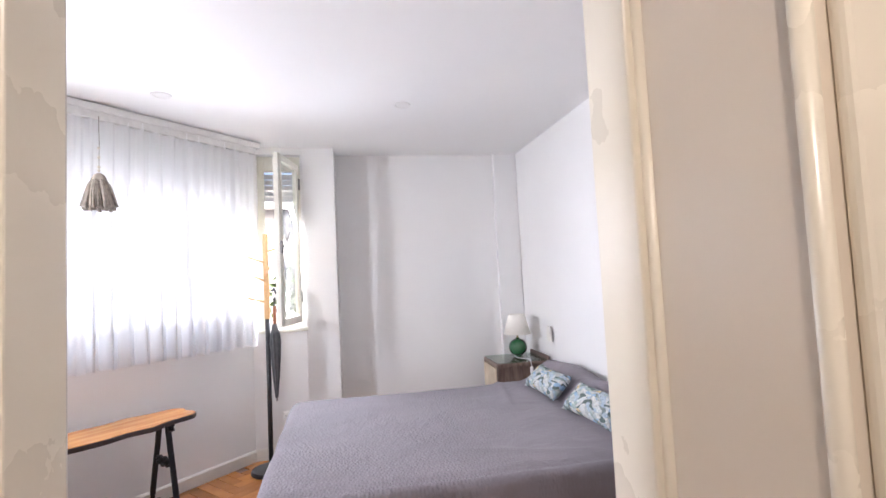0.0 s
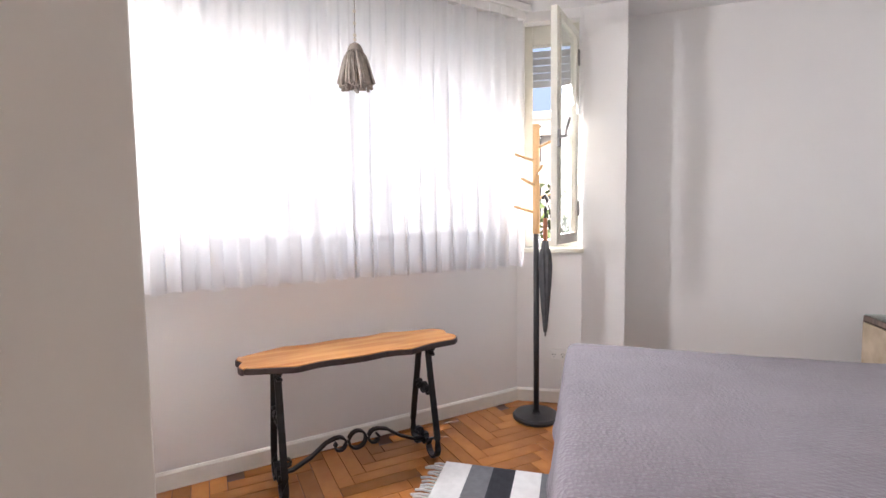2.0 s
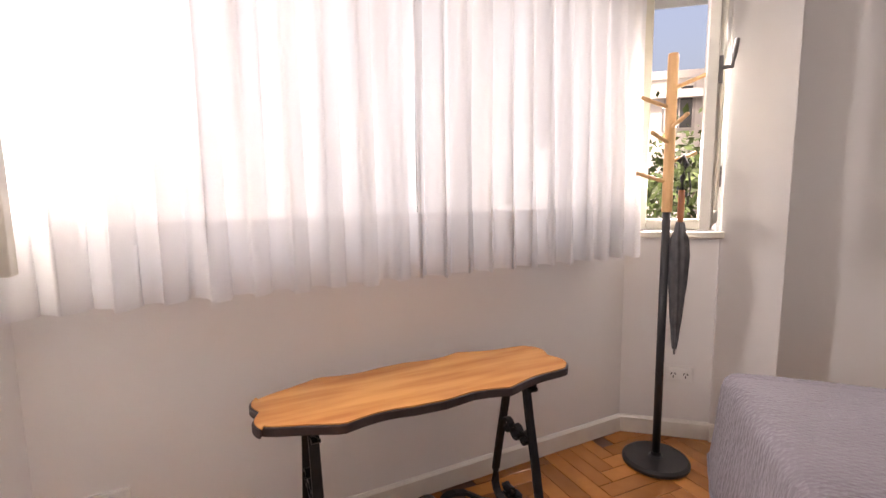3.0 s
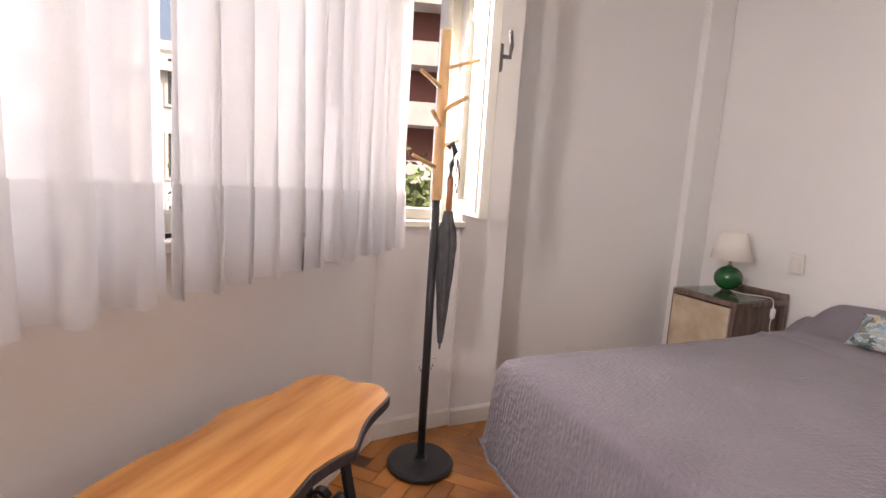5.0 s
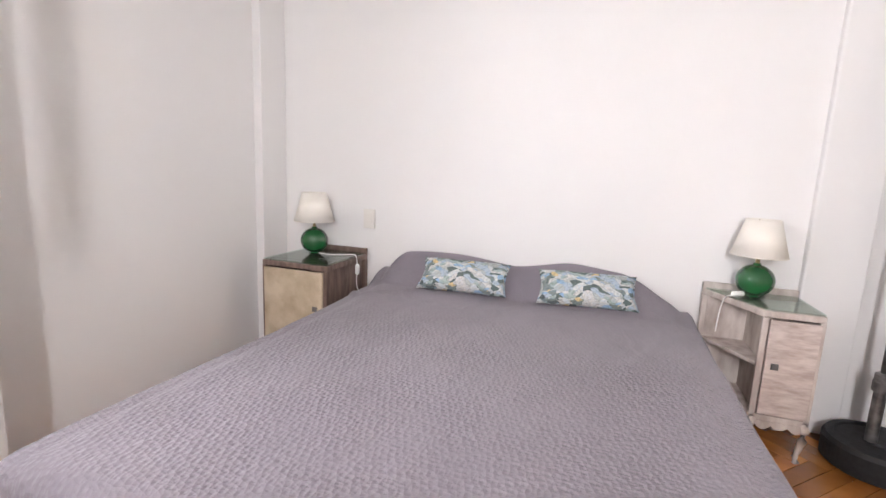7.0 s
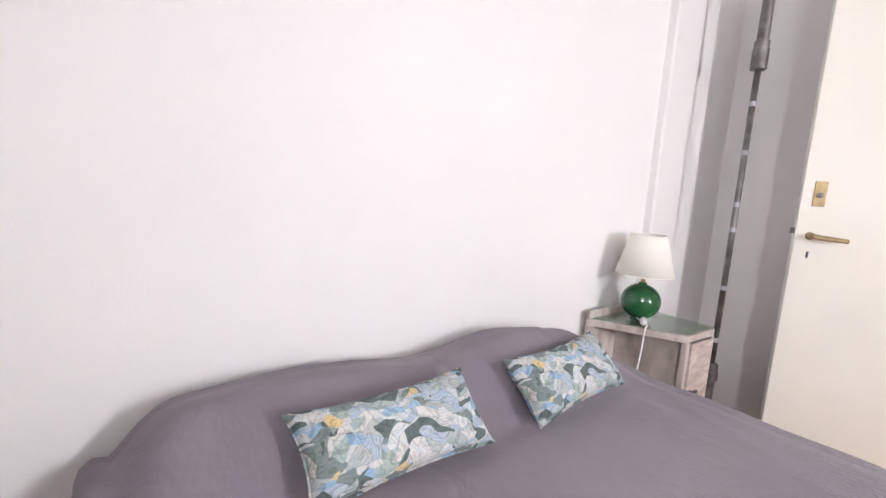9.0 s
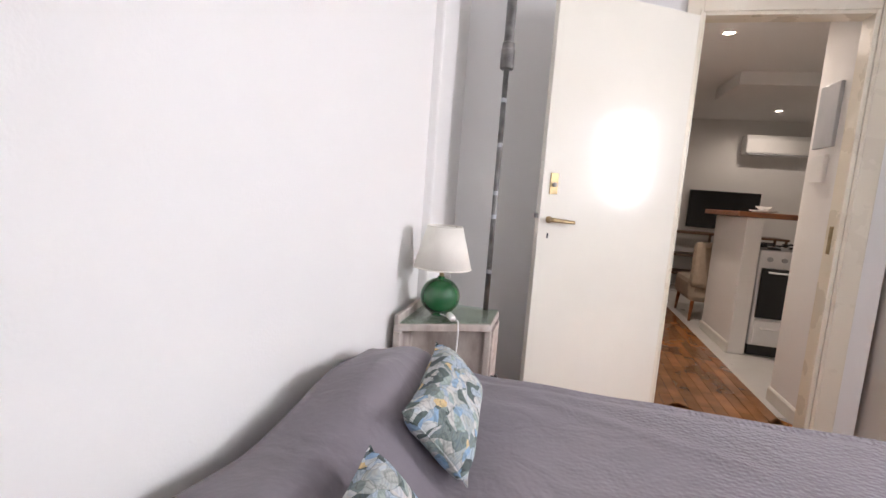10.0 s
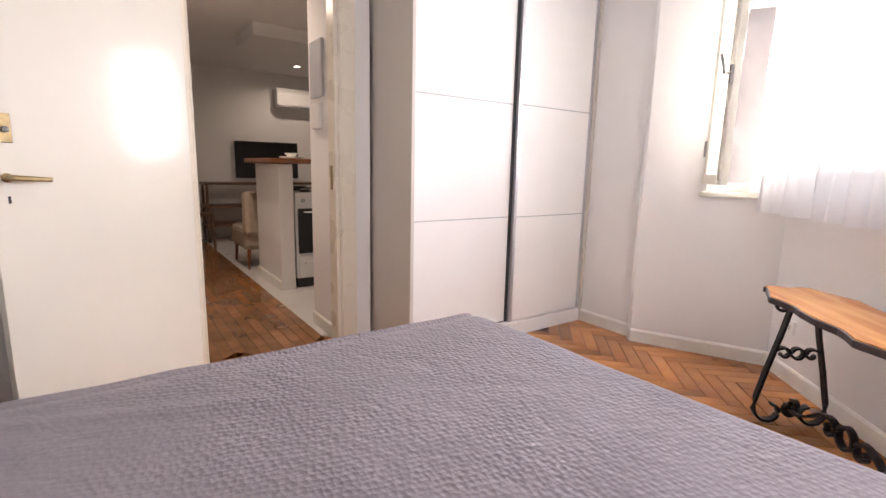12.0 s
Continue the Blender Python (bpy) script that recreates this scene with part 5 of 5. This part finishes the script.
# ---- sockets, switch ----
def plate(name, m, w, h, label, slots):
    p = thing(name, label, name.replace("_", " "))
    bm = bmesh.new()
    box(bm, (-w / 2, -0.012, -h / 2), (w / 2, 0, h / 2), m)
    part("plate", bm, M_WHITEPL if slots else M_IVORYPL, p, bevel=0.002)
    bm = bmesh.new()
    box(bm, (-w * 0.42, -0.015, -h * 0.36), (w * 0.42, -0.011, h * 0.36), m)
    part("insert", bm, M_WHITEPL if slots else M_IVORYPL, p, bevel=0.0015)
    for cx in slots:
        for dx, dz, rot in ((-0.008, 0.004, 25), (0.008, 0.004, -25), (0, -0.01, 0)):
            bm = bmesh.new()
            box(bm, (-0.0019, -0.0160, -0.006), (0.0019, -0.0148, 0.006), m @ pose(cx + dx, 0, dz, 0, rot, 0))
            part("slot", bm, M_BLACKPL, p)
    if not slots:
        bm = bmesh.new()
        box(bm, (-w * 0.28, -0.018, -h * 0.28), (w * 0.28, -0.014, h * 0.28), m)
        part("rocker", bm, M_IVORYPL, p, bevel=0.002)


s = 0.165
p = CL + D2 * s
plate("socket", frame_xy((p.x, p.y, 0.30), D2), 0.118, 0.072, "white double power socket low on the bay wall", (-0.027, 0.027))
plate("socket", frame_xy((-0.80, 4.745, 0.315), (1, 0.1, 0)), 0.115, 0.07, "white double power socket low beside the coat rack", (-0.027, 0.027))
plate("light_switch", frame_xy((HB, 4.385, 0.855), (0, -1, 0)), 0.072, 0.112, "ivory light switch on the wall beside the bed", ())


# ---- ceiling downlights ----
def downlight(x, y, z, on, label):
    d = thing("downlight", label, "downlight", (x, y, z), group="recessed ceiling lights")
    bm = bmesh.new()
    lathe(bm, [(0.055, 0), (0.052, -0.006), (0.040, -0.004), (0.038, 0)], 32)
    part("trim_ring", bm, M_WHITEPL, d, "white trim ring", smooth=True)
    bm = bmesh.new()
    lathe(bm, [(0.037, -0.0005), (0.030, -0.003)], 24)
    part("lens", bm, M_LAMPON if on else M_WHITEPL, d, "lit lens" if on else "pale unlit lens")


for x, y in ((-1.30, 3.66), (0.085, 3.76)):
    downlight(x, y, CEIL, False, "white recessed ceiling downlight, switched off")
for x, y, z, watts in ((-0.32, 0.14, 2.44, 24), (-1.77, -2.75, 2.44, 6)):
    downlight(x, y, z, True, "lit warm recessed downlight in the hall ceiling")
    hall_lamp = lamp("hall_lamp", "SPOT", look((x, y, z - 0.02), (x, y, 0)), watts, (1.0, 0.86, 0.70), size=0.04)
    hall_lamp.data.spot_size = radians(165)


# ---- living room and kitchen seen through the door ----
def living():
    tv = thing("television", "flat black television on the back wall", "television", (-1.51, -3.44, 1.155))
    bm = bmesh.new()
    box(bm, (-0.46, -0.05, -0.27), (0.46, 0.0, 0.27))
    part("casing", bm, M_BLACKPL, tv, bevel=0.006)
    bm = bmesh.new()
    box(bm, (-0.448, 0.0, -0.258), (0.448, 0.003, 0.258))
    part("screen", bm, M_SCREEN, tv)
    ac = thing("air_conditioner", "white wall air conditioner near the ceiling", "air conditioner", (-2.06, -3.5, 1.95))
    bm = bmesh.new()
    prism(bm, [(0, 0.0), (0.20, 0.02), (0.21, 0.20), (0.17, 0.27), (0, 0.27)], -0.42, 0.42, Matrix(((0, 0, 1, 0), (1, 0, 0, 0), (0, 1, 0, 0), (0, 0, 0, 1))))
    part("housing", bm, M_WHITEPL, ac, bevel=0.015)
    bm = bmesh.new()
    box(bm, (-0.38, 0.17, 0.004), (0.38, 0.206, 0.016))
    part("louvre", bm, M_GREY, ac)
    st = thing("tv_stand", "dark walnut open shelf under the television", "shelf", (-1.45, -3.25, 0))
    for z in (0.22, 0.48, 0.80):
        bm = bmesh.new()
        box(bm, (-0.8, -0.2, z), (0.9, 0.2, z + 0.03))
        part("shelf", bm, M_WALNUT, st, bevel=0.003)
    for x in (-0.78, 0.05, 0.85):
        for y in (-0.18, 0.17):
            bm = bmesh.new()
            box(bm, (x, y, 0), (x + 0.03, y + 0.02, 0.80))
            part("post", bm, M_WALNUT, st)
    tb = thing("dining_table", "wooden dining table with pale top", "table", (-0.02, -2.35, 0))
    bm = bmesh.new()
    box(bm, (-0.30, -0.55, 0.72), (1.0, 0.35, 0.75))
    part("tabletop", bm, M_WHITEPL, tb, bevel=0.004)
    for x, y in ((-0.26, 0.3), (0.94, 0.3), (-0.26, -0.5), (0.94, -0.5)):
        bm = bmesh.new()
        tube(bm, [(x, y, 0.72), (x * 1.02, y, 0)], [0.026, 0.018], 10)
        part("leg", bm, M_COUNTER, tb)
    ch = thing("dining_chair", "dark wooden dining chair at the table", "chair", (-0.30, -2.65, 0), 20)
    bm = bmesh.new()
    box(bm, (-0.21, -0.21, 0.43), (0.21, 0.21, 0.47))
    part("seat", bm, M_WALNUT, ch, bevel=0.01)
    bm = bmesh.new()
    box(bm, (-0.21, -0.22, 0.70), (0.21, -0.19, 0.90))
    part("backrest", bm, M_WALNUT, ch, bevel=0.008)
    for x, y, h in ((-0.19, -0.2, 0.88), (0.19, -0.2, 0.88), (-0.19, 0.19, 0.43), (0.19, 0.19, 0.43)):
        bm = bmesh.new()
        tube(bm, [(x, y, h), (x * 1.08, y * 1.08, 0)], 0.016, 8)
        part("leg", bm, M_WALNUT, ch)
    ar = thing("armchair", "beige upholstered armchair behind the partition", "armchair", (-0.92, -1.38, 0))
    bm = bmesh.new()
    box(bm, (-0.32, -0.32, 0.20), (0.32, 0.32, 0.43))
    part("seat", bm, M_SOFA, ar, bevel=0.05)
    bm = bmesh.new()
    box(bm, (-0.32, 0.24, 0.35), (0.32, 0.37, 0.82))
    part("backrest", bm, M_SOFA, ar, bevel=0.05)
    for x, y in ((-0.27, -0.27), (0.27, -0.27), (-0.27, 0.3), (0.27, 0.3)):
        bm = bmesh.new()
        tube(bm, [(x, y, 0.21), (x * 1.05, y * 1.05, 0)], [0.02, 0.012], 8)
        part("leg", bm, M_COUNTER, ar)
    sv = thing("stove", "white gas stove with black oven window", "stove", (-1.085, -0.30, 0))
    bm = bmesh.new()
    box(bm, (-0.27, -0.3, 0.09), (0.27, 0.26, 0.86))
    part("body", bm, M_ENAMEL, sv, bevel=0.008)
    bm = bmesh.new()
    box(bm, (-0.25, -0.28, 0), (0.25, 0.22, 0.09))
    part("plinth", bm, M_BLACKPL, sv)
    bm = bmesh.new()
    box(bm, (-0.25, 0.26, 0.32), (0.25, 0.285, 0.72))
    part("oven_door", bm, M_SCREEN, sv, "black glass oven door", bevel=0.004)
    bm = bmesh.new()
    box(bm, (-0.25, 0.26, 0.11), (0.25, 0.28, 0.30))
    part("drawer", bm, M_ENAMEL, sv, "white lower drawer", bevel=0.006)
    for z in (0.69, 0.24):
        bm = bmesh.new()
        tube(bm, [(-0.2, 0.28, z), (-0.2, 0.315, z), (0.2, 0.315, z), (0.2, 0.28, z)], 0.008, 8)
        part("handle", bm, M_ENAMEL, sv)
    for x in (-0.2, -0.1, 0.0, 0.1, 0.2):
        bm = bmesh.new()
        lathe(bm, [(0.02, 0), (0.016, 0.022)], 16, pose(x, 0.26, 0.79, -90))
        part("knob", bm, M_GREY, sv)
    for x in (-0.13, 0.13):
        for y in (-0.14, 0.12):
            bm = bmesh.new()
            lathe(bm, [(0.05, 0.86), (0.045, 0.875), (0.02, 0.88)], 20, pose(x, y, 0))
            for a in (0, 90):
                box(bm, (-0.1, -0.006, 0.888), (0.1, 0.006, 0.90), pose(x, y, 0, 0, 0, a))
            part("burner", bm, M_BLACKPL, sv, "black burner grate")
    bk = thing("electric_panel", "grey framed panel on the hall wall", "wall panel")
    bm = bmesh.new()
    box(bm, (-0.62, 1.00, 1.52), (-0.60, 1.20, 1.86))
    part("door", bm, M_GREY, bk, bevel=0.004)
    bm = bmesh.new()
    box(bm, (-0.62, 1.03, 1.33), (-0.597, 1.16, 1.48))
    part("box", bm, M_WHITEPL, bk, bevel=0.004)
    pl = thing("plate_stack", "white plates on the wooden counter", "plates", (-0.86, -0.25, 1.15))
    bm = bmesh.new()
    lathe(bm, [(0.06, 0), (0.10, 0.012), (0.10, 0.02), (0.03, 0.02)], 28)
    part("plate", bm, M_WHITEPL, pl)
    bm = bmesh.new()
    lathe(bm, [(0.03, 0.02), (0.06, 0.05), (0.058, 0.052), (0.02, 0.03)], 24)
    part("bowl", bm, M_WHITEPL, pl)


living()


# ---- outside: street, houses, trees ----
GZ = -9.5
M_ASPH = material("street_asphalt", (0.06, 0.06, 0.06), 0.9, vary=0.1, scale=0.5)
M_BEIGE = material("beige_old_stucco", (0.46, 0.38, 0.30), 0.9, vary=0.12, scale=0.4, bump=0.2)
M_WHITEST = material("white_rendered_facade", (0.62, 0.60, 0.57), 0.9, vary=0.08, scale=0.4)
M_BROWNST = material("dark_red_brown_facade", (0.17, 0.07, 0.06), 0.85, vary=0.15, scale=0.5)
M_DARKGL = material("dark_window_glass", (0.04, 0.045, 0.05), 0.1)
M_LEAF = material("tree_leaves", (0.085, 0.13, 0.035), 0.7, vary=0.3, scale=3, piece=0.45)
M_TRUNK = material("tree_bark", (0.10, 0.075, 0.055), 0.9, vary=0.2, scale=8, bump=0.5)
M_CONC = material("pale_concrete", (0.45, 0.43, 0.41), 0.9, vary=0.1, scale=1)
bm = bmesh.new()
v = [bm.verts.new((x, y, GZ)) for x, y in ((-600, -600), (600, -600), (600, 600), (-600, 600))]
bm.faces.new(v)
structure("ground", bm, M_ASPH, "grey street ground below the windows")


def house(center, yaw, w, d, top, floors, cols, wallmat, label, balcony=False, cornice=True, wz=1.9, ww=1.1):
    h = thing("apartment_building", label, "building", (center[0], center[1], GZ), yaw)
    H = top - GZ
    bm = bmesh.new()
    box(bm, (-w / 2, 0, 0), (w / 2, d, H))
    part("wall", bm, wallmat, h)
    bm = bmesh.new()
    box(bm, (-w / 2 - 0.35, -0.45, H - 0.9), (w / 2 + 0.35, d, H - 0.55)) if cornice else None
    box(bm, (-w / 2 - 0.1, -0.15, H), (w / 2 + 0.1, d, H + 0.35))
    part("cornice", bm, M_CONC if not cornice else wallmat, h)
    fh = H / floors
    for f in range(floors):
        for c in range(cols):
            x = -w / 2 + (c + 0.5) * w / cols
            z = f * fh + 0.9
            bm = bmesh.new()
            for a, b in (((x - ww / 2 - 0.12, -0.10, z - 0.12), (x - ww / 2, 0.02, z + wz)), ((x + ww / 2, -0.10, z - 0.12), (x + ww / 2 + 0.12, 0.02, z + wz)),
                         ((x - ww / 2 - 0.12, -0.10, z + wz), (x + ww / 2 + 0.12, 0.02, z + wz + 0.14)), ((x - ww / 2, -0.10, z - 0.12), (x + ww / 2, 0.02, z))):
                box(bm, a, b)
            box(bm, (x - 0.03, -0.05, z), (x + 0.03, 0.0, z + wz))
            win = part("window", bm, M_CONC if not balcony else M_WHITEST, h)
            bm = bmesh.new()
            box(bm, (x - ww / 2, -0.03, z), (x + ww / 2, 0.005, z + wz))
            part("pane", bm, M_DARKGL, win)
        if balcony:
            bm = bmesh.new()
            box(bm, (-w / 2, -1.2, f * fh), (w / 2, 0, f * fh + 0.22))
            box(bm, (-w / 2, -1.2, f * fh + 0.22), (w / 2, -1.1, f * fh + 1.05))
            part("balcony", bm, M_CONC, h)
    return h


house((-27, 14), 62, 30, 10, 3.4, 4, 8, M_BEIGE, "old beige stucco building with cornice and arched windows")
house((-22, -9), 118, 22, 10, 9.5, 6, 6, M_WHITEST, "pale apartment building with louvred windows")
house((-4, 27), 6, 13, 9, 6.2, 5, 5, M_WHITEST, "pale rendered apartment building across the street")
house((9.5, 24), -20, 14, 10, 12, 8, 4, M_BROWNST, "dark red-brown apartment building with concrete balconies", balcony=True, cornice=False)


def tree(x, y, top, spread_r, seed, label):
    t = thing("tree", label, "tree", (x, y, GZ))
    rng = random.Random(seed)
    H = top - GZ
    bm = bmesh.new()
    tube(bm, [(0, 0, 0), (0.1, 0.05, H * 0.35), (0.0, 0.1, H * 0.6), (0.1, 0, H * 0.85)], [0.28, 0.2, 0.13, 0.04], 10)
    tips = []
    for k in range(11):
        a = rng.random() * 6.28
        z0 = H * rng.uniform(0.4, 0.7)
        r = spread_r * rng.uniform(0.5, 0.95)
        tip = Vector((r * math.cos(a), r * math.sin(a), z0 + H * rng.uniform(0.12, 0.3)))
        tube(bm, [(0.05, 0.05, z0), (tip.x * 0.5, tip.y * 0.5, (z0 + tip.z) / 2 + 0.2), tip], [0.09, 0.06, 0.02], 6)
        tips.append(tip)
    part("trunk", bm, M_TRUNK, t)
    verts, faces = [], []
    for k in range(5200):
        c = rng.choice(tips)
        g = Vector((rng.gauss(0, 1), rng.gauss(0, 1), rng.gauss(0, 0.75))) * spread_r * 0.27
        p = c + g
        s = rng.uniform(0.08, 0.17)
        u = Vector((rng.gauss(0, 1), rng.gauss(0, 1), rng.gauss(0, 1))).normalized()
        w = u.cross(Vector((rng.gauss(0, 1), rng.gauss(0, 1), rng.gauss(0, 1)))).normalized()
        i = len(verts)
        verts += [p - u * s, p + w * s * 0.45, p + u * s, p - w * s * 0.45]
        faces.append((i, i + 1, i + 2, i + 3))
    me = bpy.data.meshes.new("crown")
    me.from_pydata([tuple(q) for q in verts], [], faces)
    me.materials.append(M_LEAF)
    cr = new("crown", me)
    cr.parent = t


tree(0.2, 15.0, 2.0, 2.6, 5, "leafy green street tree across from the window")
tree(3.6, 13.0, 1.6, 2.4, 6, "leafy green street tree below the window")
tree(-15.5, 7.6, -0.6, 2.2, 7, "green street tree below the side window")

# ---- parquet blocks ----
def in_room(x, y):
    if not (-2.62 < x < HB + 0.12 and DW2 < y < FAR):
        return False
    q = Vector((x, y, 0)) - CL
    return q.dot(N2) > -0.06 and not (y < 1.84 and x < -0.82)


def block_mesh(L, W):
    me = bpy.data.meshes.new("parquet_block")
    e = 0.0011
    b = 0.002
    a = [(e, e), (L - e, e), (L - e, W - e), (e, W - e)]
    c = [(e + b, e + b), (L - e - b, e + b), (L - e - b, W - e - b), (e + b, W - e - b)]
    vs = [(x, y, -0.006) for x, y in a] + [(x, y, -0.0012) for x, y in a] + [(x, y, 0) for x, y in c]
    fs = [(8, 9, 10, 11)]
    for i in range(4):
        k = (i + 1) % 4
        fs += [(i, k, 4 + k, 4 + i), (4 + i, 4 + k, 8 + k, 8 + i)]
    me.from_pydata(vs, [], fs)
    me.materials.append(M_PARQ)
    return me


def parquet():
    W, L = 0.074, 0.37
    me = block_mesh(L, W)
    base = pose(-1.6, 3.0, 0, 0, 0, 45)
    spots = []
    for k in range(-80, 81):
        for j in range(-12, 13):
            for turned in (0, 1):
                ox, oy = k * W + j * L, k * W - j * L
                m = base @ (pose(ox, oy, 0) if not turned else pose(ox + W, oy + W, 0, 0, 0, 90))
                c = m @ Vector((L / 2, W / 2, 0))
                if in_room(c.x, c.y):
                    spots.append((c.x, c.y, m))
    near = [s for s in spots if s[0] < -0.75 and 1.8 < s[1] < 4.8]
    near = sorted(near, key=lambda s: (s[0] + 1.35) ** 2 + (s[1] - 3.2) ** 2)[:300]
    keep = {id(s) for s in near}
    for s in near:
        ob = new("parquet_block", me)
        ob.parent = FLOOR
        ob.matrix_world = s[2]
    verts, faces = [], []
    for s in spots:
        if id(s) in keep:
            continue
        i = len(verts)
        verts += [tuple(s[2] @ v.co) for v in me.vertices]
        faces += [tuple(i + k for k in p.vertices) for p in me.polygons]
    rest = bpy.data.meshes.new("parquet_rest")
    rest.from_pydata(verts, [], faces)
    rest.materials.append(M_PARQ)
    ob = new("parquet_rest", rest)
    ob.parent = FLOOR
    tagged(ob, kind="stuff")


parquet()
